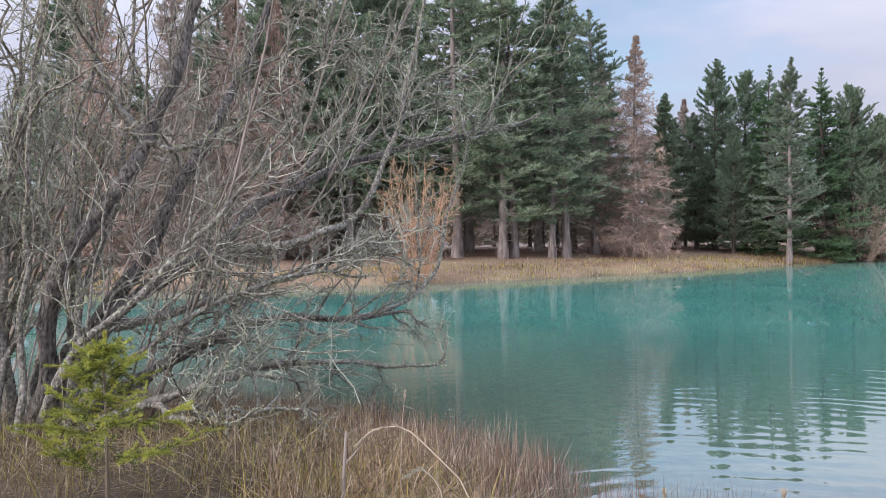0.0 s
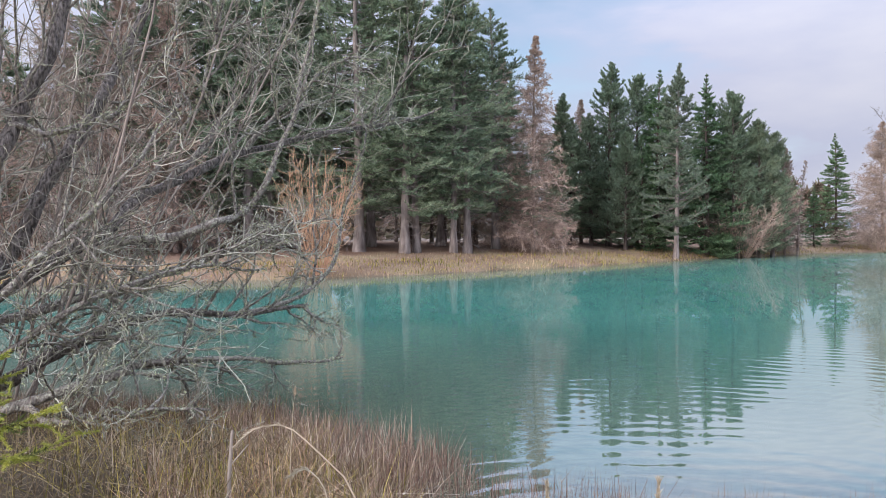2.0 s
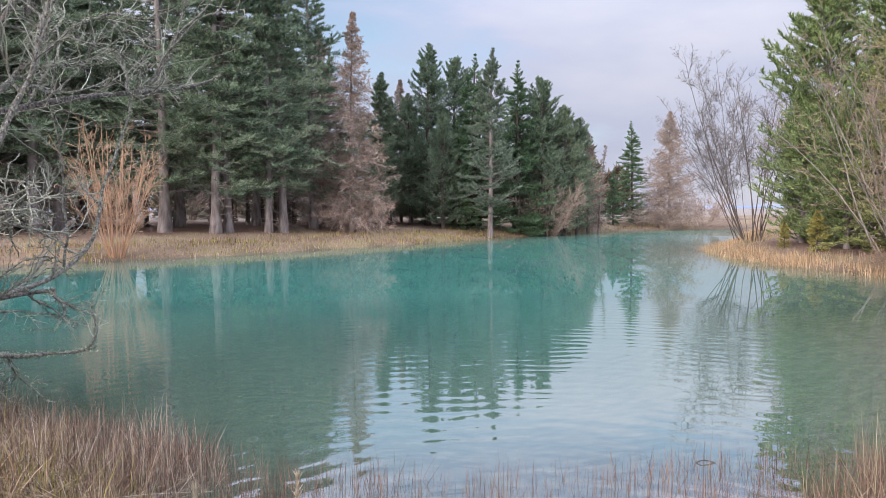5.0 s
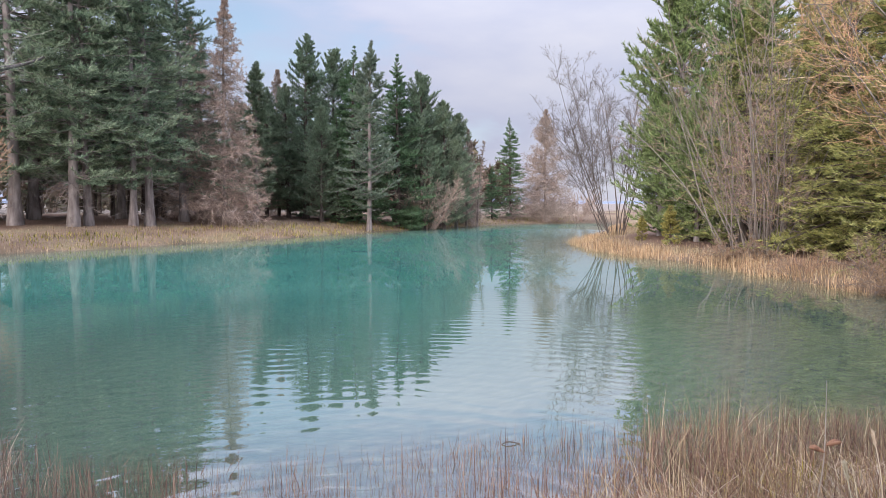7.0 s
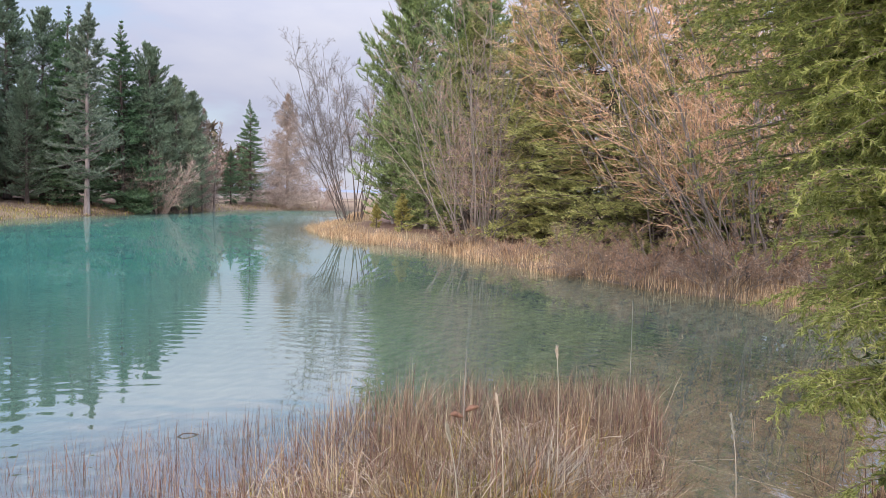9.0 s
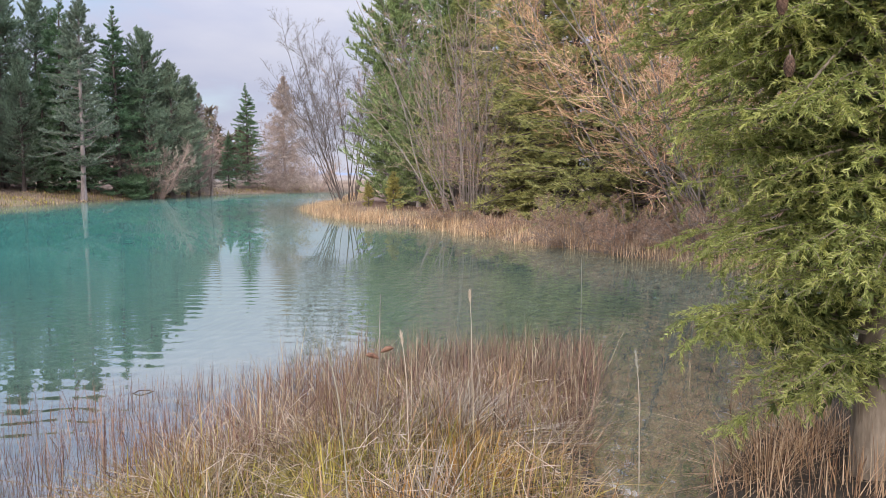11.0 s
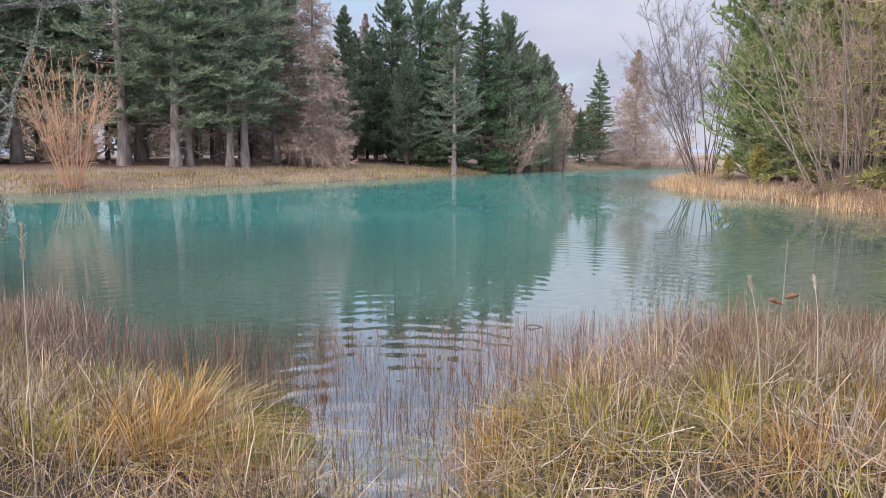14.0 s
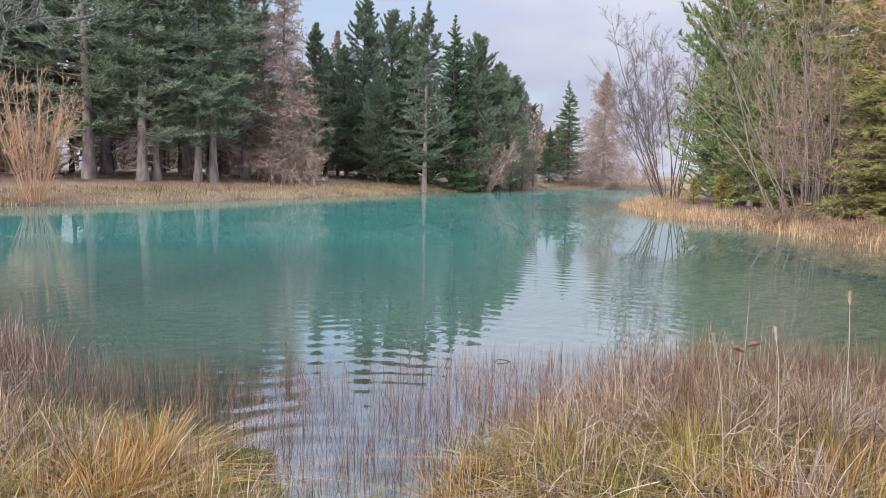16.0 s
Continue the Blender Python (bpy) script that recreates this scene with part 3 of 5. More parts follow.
HF = np.stack([hi[:-1, :-1], hi[:-1, 1:], hi[1:, 1:], hi[1:, :-1]], -1).reshape(-1, 4)
tagged(new("far_hills", raw_mesh("far_hills", HV, [HF], HILL, True)), "low hills on the horizon, coloured blue for distance haze", "backdrop", kind="structure")

# ---- trees ----


def conifer(name, seed, height, spread, base, needle_mat, bark, label, trunk_r=0.2, whorls=30, per=7, rise=6, curve=0.2, side=9, brush=24, long=0.24, wide=0.048, shape=0.85, gap=0.2, lean=0.02, dead=0, up=0.3, full=0.12):
    """A conifer: tapered trunk, limbs in loose whorls, flat sprays of branchlets, needles all along them."""
    r = np.random.default_rng(seed)
    ob = thing(name, 0, 0, 0, label, "tree", "trees round the lake")
    tk = spline([(0, 0, -0.3), (lean * height * 0.3, 0, height * 0.33), (lean * height * 0.5, lean * height * 0.3, height * 0.7), (lean * height, 0, height)], 12)
    tr = trunk_r * np.linspace(1, 0.06, 12) ** 0.9
    tr[0] *= 1.45
    part("trunk", tubes(tk[None], tr[None], 9), bark, ob, smooth=True)
    n = whorls * per
    s = np.clip(np.repeat(np.linspace(0, 1, whorls) ** 0.92, per) + r.normal(0, 0.28 / whorls, n), 0, 0.995)
    s = s[r.random(n) > gap * (1 - s)]
    n = len(s)
    start, _ = on_path(tk[None], np.zeros(n, int), 0.02 + 0.98 * (base + (0.985 - base) * s))
    az = r.uniform(0, 2 * np.pi, n)
    out = 1 + 0.22 * np.sin(3 * az + 9 * s + seed) * (1 - s)  # lopsided crown
    prof = (1 - s) ** shape * (0.62 + 0.38 * np.minimum(s / full, 1))
    length = np.maximum(spread * prof * out * r.uniform(0.5, 1.12, n), 0.07)
    tilt = np.radians(rise + 50 * s**3 + r.normal(0, 9, n))
    way = np.stack([np.cos(az) * np.cos(tilt), np.sin(az) * np.cos(tilt), np.sin(tilt)], 1)
    L1 = paths(r, start, way, length, 6, 0.06, (0, 0, curve))
    L2, i2, s2 = spray(r, L1, side, 0.22, 1.0, 48, 0.42, 4, (0, 0, up), 0.10)
    dl = []
    if dead:
        hd = r.uniform(base * 0.3, base + 0.10, dead)
        ds, _ = on_path(tk[None], np.zeros(dead, int), hd)
        a = r.uniform(0, 2 * np.pi, dead)
        w = np.stack([np.cos(a), np.sin(a), r.uniform(-0.3, 0.1, dead)], 1)
        D1 = paths(r, ds, unit(w), spread * r.uniform(0.2, 0.55, dead), 5, 0.08, (0, 0, -0.2))
        D2, _, _ = sprout(r, D1, 9, 0.2, 1, 45, 0.45, 3, 0.1, (0, 0, -0.15), 0)
        dl = [tubes(D1, tapered(dead, 5, 0.018, 0.005), 3), ribbons(D2, tapered(len(D2), 3, 0.008, 0.004))]
    part("branchwork", joined(tubes(L1, tapered(n, 6, np.maximum(0.011 * length + 0.005, 0.008), 0.005), 4), ribbons(L2, tapered(len(L2), 4, 0.009, 0.003)), *dl), bark, ob, kind="stuff")

    def along(P, count, size, lo):
        i = np.repeat(np.arange(len(P)), count)
        C, T = on_path(P, i, r.uniform(lo, 1.0, len(i)))
        ring = unit(np.cross(T, r.normal(size=T.shape)))
        return C, unit(T + 0.75 * ring + np.array([0, 0, 0.3])), np.broadcast_to(size, len(P))[i]

    small = np.clip(length / (0.30 * spread), 0.28, 1.0)
    C, D, Z = (np.concatenate(v) for v in zip(along(L2, brush, small[i2], 0.05), along(L1, brush, small, 0.45), along(tk[None, 10:], 60, 0.3, 0.0)))
    part("crown", needles(r, C, D, 1, long * Z, wide, 0.12), needle_mat, ob, kind="stuff")
    return ob


def larch(name, seed, height, spread, base, label, lean=0.02, whorls=46, per=6, twig_mat=LARCH_TWIGS, thin=1.0):
    """A leafless larch: fine level branches with hanging twigs."""
    r = np.random.default_rng(seed)
    ob = thing(name, 0, 0, 0, label, "tree", "trees round the lake")
    tk = spline([(0, 0, -0.3), (lean * height * 0.2, 0, height * 0.33), (lean * height * 0.6, 0.1, height * 0.7), (lean * height, 0, height)], 12)
    part("trunk", tubes(tk[None], (0.0125 * height * np.linspace(1.1, 0.05, 12))[None], 8), LARCH_BARK, ob, smooth=True)
    n = whorls * per
    s = np.clip(np.repeat(np.linspace(0, 1, whorls), per) + r.normal(0, 0.012, n), 0, 0.99)
    start, _ = on_path(tk[None], np.zeros(n, int), base + (1 - base) * s)
    az = r.uniform(0, 2 * np.pi, n)
    length = np.maximum(spread * (1 - s) ** 0.85 * r.uniform(0.45, 1.12, n), 0.08)
    way = np.stack([np.cos(az), np.sin(az), r.normal(0.05, 0.15, n) + 0.5 * s], 1)
    L1 = paths(r, start, unit(way), length, 5, 0.06, (0, 0, -0.1))
    L2, _, _ = sprout(r, L1, int(11 * thin), 0.1, 1.0, 50, 0.42, 3, 0.12, (0, 0, -0.12), -0.03, 0.10)
    L3, _, _ = sprout(r, L2, int(9 * thin), 0.1, 1.0, 48, 0.75, 3, 0.14, (0, 0, -0.1), -0.02, 0.10)
    part("branchwork", joined(tubes(L1, tapered(n, 5, 0.015, 0.005), 4)), LARCH_BARK, ob, kind="stuff")
    part("twig_mass", joined(ribbons(L2, tapered(len(L2), 3, 0.010, 0.007)), ribbons(L3, tapered(len(L3), 3, 0.0085, 0.006))), twig_mat, ob, kind="stuff")
    return ob


def willow(name, seed, stems, height, fan, label, stem_mat, twig_mat, stem_r=0.05, base_r=0.4, lean=(0, 0), twig=(7, 5, 4), category="tree", curl=0.15, wander=0.07, fine=0.004, group="trees round the lake", low=0.25):
    """A leafless many-stemmed willow: stems fan out of one stool and fork into fine twigs."""
    r = np.random.default_rng(seed)
    ob = thing(name, 0, 0, 0, label, category, group)
    az = r.uniform(0, 2 * np.pi, stems)
    rad = base_r * np.sqrt(r.random(stems))
    start = np.stack([rad * np.cos(az), rad * np.sin(az), np.full(stems, -0.1)], 1)
    out = fan * np.sqrt(r.random(stems))
    way = unit(np.stack([out * np.cos(az) + lean[0], out * np.sin(az) + lean[1], np.ones(stems)], 1))
    length = height * r.uniform(0.6, 1.05, stems)
    L0 = paths(r, start, way, length, 9, wander, (0, 0, curl))
    R0 = tapered(stems, 9, stem_r * r.uniform(0.55, 1.2, stems), 0.008)
    for m in range(stems):
        part("stem", tubes(L0[m : m + 1], R0[m : m + 1], 6), stem_mat, ob, smooth=True)
    L1, _, _ = sprout(r, L0, twig[0], low, 0.98, 42, 0.32, 6, 0.12, (0, 0, 0.25), 0.12, 0.3)
    L2, _, _ = sprout(r, L1, twig[1], 0.15, 1.0, 46, 0.45, 5, 0.14, (0, 0, 0.18), 0.1, 0.15)
    L3, _, _ = sprout(r, L2, twig[2], 0.15, 1.0, 48, 0.5, 4, 0.16, (0, 0, 0.12), 0.05, 0.08)
    part("branchwork", tubes(L1, tapered(len(L1), 6, stem_r * 0.3, fine * 1.4), 4), stem_mat, ob, kind="stuff")
    part("twig_mass", joined(ribbons(L2, tapered(len(L2), 5, fine * 1.8, fine * 1.1)), ribbons(L3, tapered(len(L3), 4, fine * 1.4, fine * 0.8))), twig_mat, ob, kind="stuff")
    return ob


def put(ob, x, y, scale=1.0, turn=0.0, sink=0.0, tall=1.0):
    """Stand a thing on the ground."""
    ob.matrix_world = pose(x, y, ground_z(x, y) - sink, 0, 0, turn) @ Matrix.Diagonal((scale, scale, scale * tall, 1))
    return ob


def again(ob, x, y, scale=1.0, turn=0.0, sink=0.0, tall=1.0):
    """A copy of a tree, at its own size, elsewhere on the ground."""
    made = copy_thing(ob, pose(0, 0, 0))
    return put(made, x, y, scale, turn, sink, tall)


# tall pines on the far bank, bare at the foot, each 15 m at scale 1
PINE_LABEL = "tall dark green pine with bare grey trunk"
PINE = dict(whorls=25, per=9, rise=-9, curve=0.14, side=9, brush=32, long=0.22, wide=0.037, shape=0.72, gap=0.25, dead=16, up=0.35)
pine_a = put(conifer("pine_tree", 11, 15.5, 4.1, 0.15, PINE_NEEDLES, PINE_BARK, PINE_LABEL, 0.25, **PINE), 3.14, 39.0, 1.0, 0)
pine_b = put(conifer("pine_tree", 12, 15.5, 3.8, 0.16, PINE_NEEDLES, PINE_BARK, PINE_LABEL, 0.23, lean=0.03, **PINE), 5.81, 39.7, 0.82, 40, tall=1.22)
pine_c = put(conifer("pine_tree", 13, 15.5, 4.4, 0.14, PINE_NEEDLES, PINE_BARK, PINE_LABEL, 0.26, **PINE), 0.8, 39.6, 1.1, 90)
for src, x, y, sc, turn in ((pine_b, 3.83, 39.5, 0.9, 200), (pine_a, -3.97, 41.0, 1.1, 70), (pine_c, -4.91, 39.8, 1.08, 10),
                            (pine_b, -2.71, 43.1, 1.1, 300), (pine_c, -7.0, 41.5, 1.15, 220), (pine_a, -8.59, 40.2, 1.1, 150), (pine_b, -12.6, 41.6, 1.0, 20),
                            (pine_a, -18.4, 38.3, 1.0, 265), (pine_c, -23.8, 35.8, 1.0, 180), (pine_b, -21.0, 42.0, 1.0, 100), (pine_b, -15.0, 46.0, 0.9, 10),
                            (pine_c, 1.6, 45.0, 1.1, 320), (pine_b, -1.0, 46.5, 1.1, 160), (pine_a, -6.3, 46.0, 1.0, 60), (pine_b, -3.4, 45.0, 1.1, 30), (pine_c, -8.4, 43.0, 1.1, 250), (pine_c, -10.5, 44.5, 1.0, 200), (pine_a, 6.0, 46.5, 1.0, 10)):
    again(src, x, y, sc, turn)
again(pine_a, 6.65, 40.1, 0.90, 130, tall=1.1)
again(pine_c, 8.9, 43.4, 0.92, 190)
# spruces and pines crowding to the point
SPRUCE = dict(whorls=30, per=8, side=9, brush=34, long=0.18, wide=0.031)
spruce_a = put(conifer("spruce_tree", 21, 12.0, 3.2, 0.03, SPRUCE_NEEDLES, DARK_BARK, "dark green spruce with branches down to the ground", 0.17, rise=-6, curve=0.12, shape=0.92, gap=0.12, **SPRUCE), 20.74, 47.5, 1.0, 0)
spruce_b = put(conifer("bushy_pine_tree", 22, 12.0, 3.3, 0.05, PINE_NEEDLES, DARK_BARK, "bushy dark green conifer on the far point", 0.18, rise=8, curve=0.35, shape=0.62, gap=0.15, up=0.45, full=0.2, **SPRUCE), 17.64, 48.2, 1.03, 0)
bushy_b = put(conifer("bushy_pine_tree", 25, 12.0, 3.5, 0.04, PINE_NEEDLES, DARK_BARK, "bushy dark green conifer on the far point", 0.18, rise=12, curve=0.4, shape=0.55, gap=0.2, up=0.5, full=0.25, **SPRUCE), 20.45, 50.3, 1.0, 0)
put(conifer("grey_pine_tree", 23, 12.3, 2.6, 0.12, BLUE_NEEDLES, PINE_BARK, "grey-green pine with pale trunk at the shore", 0.16, rise=6, curve=0.3, shape=0.75, gap=0.35, **SPRUCE), 20.1, 43.3, 0.97, 0)
narrow = put(conifer("narrow_pine_tree", 24, 10.6, 1.75, 0.10, PINE_NEEDLES, PINE_BARK, "narrow dark green pine beside brown larches", 0.16, rise=2, curve=0.15, shape=0.6, dead=8, **SPRUCE), 13.48, 45.4, 0.92, 0)
for src, x, y, sc, turn in ((spruce_a, 23.5, 45.9, 0.99, 80), (bushy_b, 25.4, 45.9, 0.91, 150), (bushy_b, 27.3, 46.2, 0.77, 210), (bushy_b, 29.5, 48.2, 0.72, 300), (spruce_b, 28.2, 48.4, 0.77, 30),
                            (spruce_b, 16.6, 48.6, 0.75, 130), (bushy_b, 17.8, 45.6, 0.62, 250), (spruce_b, 22.2, 47.6, 0.62, 120), (narrow, 26.2, 47.4, 0.95, 60), (spruce_a, 19.2, 46.2, 0.62, 200), (bushy_b, 22.6, 50.5, 0.85, 20), (spruce_b, 24.3, 48.2, 0.74, 280), (bushy_b, 26.4, 49.4, 0.68, 90), (spruce_b, 15.4, 49.6, 0.72, 310), (bushy_b, 14.2, 51.5, 0.66, 170), (spruce_a, 18.6, 50.6, 0.85, 40)):
    again(src, x, y, sc, turn)
# bare brown larches
larch_a = put(larch("larch_tree", 31, 12.6, 3.1, 0.05, "leafless brown larch with fine drooping twigs"), 10.6, 41.4, 0.97, 0)
for x, y, sc, turn in ((17.2, 52.6, 0.83, 70), (10.2, 46.5, 0.95, 200), (31.3, 49.6, 0.60, 10), (-6.5, 44.0, 1.0, 50), (-10.3, 37.4, 1.1, 80), (-8.2, 38.4, 1.05, 120), (-12.9, 36.6, 1.1, 260), (-16.0, 36.0, 1.1, 160), (-13.5, 44.5, 1.0, 30), (32.4, 53.2, 0.62, 10)):
    again(larch_a, x, y, sc, turn)
put(larch("leaning_larch_tree", 32, 7.6, 1.0, 0.15, "thin leaning dead larch at the channel", 0.10, 24, 4, LARCH_TWIGS, 0.5), 32.0, 49.2, 0.9, 0)
# slim trunks deeper in the wood
slim = put(conifer("slim_pine_tree", 41, 12.0, 2.3, 0.22, PINE_NEEDLES, DARK_BARK, "slim dark pine deep in the wood", 0.15, whorls=16, per=5, side=6, brush=8, long=0.4, wide=0.12, dead=20), 11.4, 51.0, 1.0, 0)
r41 = np.random.default_rng(41)
for m in range(52):
    again(slim, r41.uniform(-30, 11), r41.uniform(47, 62), r41.uniform(0.8, 1.1), r41.uniform(0, 360))
# the far belt of wood behind the field
r42 = np.random.default_rng(42)
fc, fd, fsz = [], [], []
for m in range(270):
    fx, fy, fh = r42.uniform(-95, 75), r42.uniform(66, 115), r42.uniform(4, 9)
    fh = fh * 1.4 if fx < 22 else fh
    if m >= 210:
        fx, fy = r42.uniform(45, 80), r42.uniform(-40, 26)
    if m < 210 and fx > 0.72 * fy:
        continue
    fz = ground_z(fx, fy)
    q = r42.random(150)
    a = r42.uniform(0, 2 * np.pi, 150)
    rad = (1 - q) * fh * 0.24 * np.sqrt(r42.random(150))
    fc.append(np.stack([fx + rad * np.cos(a), fy + rad * np.sin(a), fz + 0.1 + q * fh], 1))
    fd.append(np.stack([np.cos(a), np.sin(a), np.full(150, 0.3)], 1))
fc, fd = np.concatenate(fc), unit(np.concatenate(fd))
tagged(new("far_woods", raw_mesh("far_woods", *needles(r42, fc, fd, 2, 1.1, 0.45, 0.5), FAR_WOOD)), "distant belt of brown and green trees beyond a field", "woods", kind="stuff")
# across the channel
again(spruce_a, 37.6, 55.4, 0.40, 45)
again(spruce_a, 40.2, 56.2, 0.76, 160)
put(larch("broad_larch_tree", 33, 10.2, 4.0, 0.04, "broad leafless pink-brown larch across the channel", 0.0, 40, 7), 42.2, 53.6, 0.98, 0)

# the right-hand bank
put(willow("tall_willow_tree", 51, 22, 9.0, 0.55, "tall leafless willow with many dark stems", DARK_BARK, DARK_TWIGS, 0.030, 0.7, (-0.10, 0.10), (14, 10, 5), fine=0.0034, wander=0.06, curl=0.55, low=0.35), 27.1, 28.7, 1.0, 0)
pine_r = put(conifer("bank_pine_tree", 52, 11.4, 3.4, 0.03, BANK_PINE, PINE_BARK, "bushy green pine behind bare willows", 0.2, whorls=34, per=9, rise=10, curve=0.4, shape=0.55, gap=0.1, up=0.5, side=9, brush=30, long=0.20, wide=0.040), 25.0, 22.6, 1.0, 0)
put(willow("bank_willow_tree", 53, 52, 8.4, 0.62, "leafless grey-stemmed willow with pinkish twigs at the shore", STEM_BARK, PINK_TWIGS, 0.022, 0.9, (-0.08, 0.08), (8, 6, 4), fine=0.0030, wander=0.09, curl=0.3, low=0.08), 20.6, 15.6, 1.0, 0)
fir_r = put(conifer("bank_fir_tree", 54, 10.0, 3.1, 0.02, FIR_FAR, DARK_BARK, "yellow-green fir behind orange willows", 0.18, whorls=32, per=9, rise=0, curve=0.0, shape=0.8, gap=0.05, up=0.0, side=11, brush=28, long=0.13, wide=0.024), 20.6, 11.5, 1.0, 0)
for src, x, y, sc, turn in ((fir_r, 19.4, 5.8, 0.62, 90), (pine_r, 24.3, 18.6, 0.95, 130), (fir_r, 22.0, 14.5, 0.95, 200), (pine_r, 21.5, 8.0, 0.7, 40), (pine_r, 28.5, 22.0, 0.95, 10), (fir_r, 22.6, 17.6, 0.85, 290), (fir_r, 19.7, 8.6, 0.8, 20), (fir_r, 20.8, 5.0, 0.7, 160), (pine_r, 26.0, 12.5, 0.65, 80), (fir_r, 19.6, 10.2, 0.9, 100), (fir_r, 21.3, 13.2, 1.0, 330), (pine_r, 24.0, 15.6, 0.7, 250), (pine_r, 27.0, 16.5, 0.65, 200), (pine_r, 24.5, 9.5, 0.6, 300), (pine_r, 23.6, 5.5, 0.6, 20), (pine_r, 29.0, 19.0, 0.8, 60), (pine_r, 23.8, 20.6, 0.5, 140), (pine_r, 25.8, 24.4, 0.55, 30), (pine_r, 27.6, 25.6, 0.45, 220)):
    again(src, x, y, sc, turn)
orange_w = put(willow("orange_willow_tree", 55, 24, 9.0, 0.50, "leafless orange-twigged willow leaning over the shore", WILLOW_BARK, ORANGE_TWIGS, 0.026, 1.0, (-0.10, 0.26), (12, 9, 5), fine=0.0028, wander=0.11, curl=0.25, low=0.12), 17.9, 6.0, 1.0, 0)
again(orange_w, 17.6, 3.4, 0.75, 10)
put(willow("orange_willow_tree", 58, 14, 9.0, 0.40, "tall leafless orange-twigged willow among firs", WILLOW_BARK, ORANGE_TWIGS, 0.024, 0.6, (-0.04, 0.12), (11, 9, 5), fine=0.0028, wander=0.11, curl=0.25, low=0.3), 19.6, 8.8, 1.0, 0)
brush = put(willow("brush_bush", 57, 34, 1.5, 1.6, "low tangle of brown leafless twigs at the shore", WILLOW_BARK, BROWN_TWIGS, 0.014, 0.7, (-0.3, 0.1), (7, 6, 3), "bush", -0.25, 0.16, 0.0032, "shore brush", 0.05), 15.9, 8.8, 0.6, 0)
for x, y, sc, turn in ((15.5, 7.2, 0.6, 70), (15.4, 5.6, 0.7, 150), (17.3, 11.8, 0.5, 240), (15.7, 3.2, 0.7, 300), (17.2, 9.8, 0.7, 110), (16.6, 7.6, 0.8, 20), (16.4, 5.4, 0.9, 200), (16.6, 4.0, 0.8, 130), (18.9, 14.9, 0.6, 20)):
    again(brush, x, y, sc, turn)
# small yellow conifers at the reeds
yellow = put(conifer("yellow_conifer_sapling", 56, 1.4, 0.55, 0.03, YELLOW_LEAVES, DARK_BARK, "small yellow conifer among dry reeds", 0.03, whorls=14, per=6, side=6, brush=10, long=0.10, wide=0.03), 22.0, 20.3, 1.0, 0)
again(yellow, 22.3, 22.0, 0.65, 90)
# bushes on the far shore
put(willow("red_willow_bush", 61, 40, 5.2, 0.46, "leafless bush of orange-red stems on the far shore", RED_STEMS, RED_STEMS, 0.018, 0.25, (0, 0), (6, 4, 2), "bush", 0.35, 0.05, 0.005, low=0.2), -1.0, 31.6, 1.0, 0)
pink = put(willow("pink_willow_bush", 62, 34, 4.6, 0.95, "leafless pink-brown bush at the point", LARCH_TWIGS, LARCH_TWIGS, 0.02, 0.5, (0, 0), (8, 5, 2), "bush", 0.2, 0.06, 0.007), 25.9, 46.0, 1.0, 0)
put(conifer("low_juniper_bush", 63, 1.7, 2.0, 0.02, SPRUCE_NEEDLES, DARK_BARK, "low dark green conifer bush hanging over the water", 0.08, whorls=16, per=8, rise=22, shape=0.5, side=8, brush=18, long=0.2, wide=0.05), 24.2, 45.3, 0.85, 0, tall=0.8)
for x, y, sc, turn in ((3, 68, 1.3, 200),
                       (34, 66, 1.2, 290), (42, 68, 1.3, 340), (36, 60, 0.8, 170), (41.2, 52.7, 0.7, 190), (45.5, 53.0, 0.8, 60)):
    again(pink, x, y, sc, turn)

# ---- the near bank ----


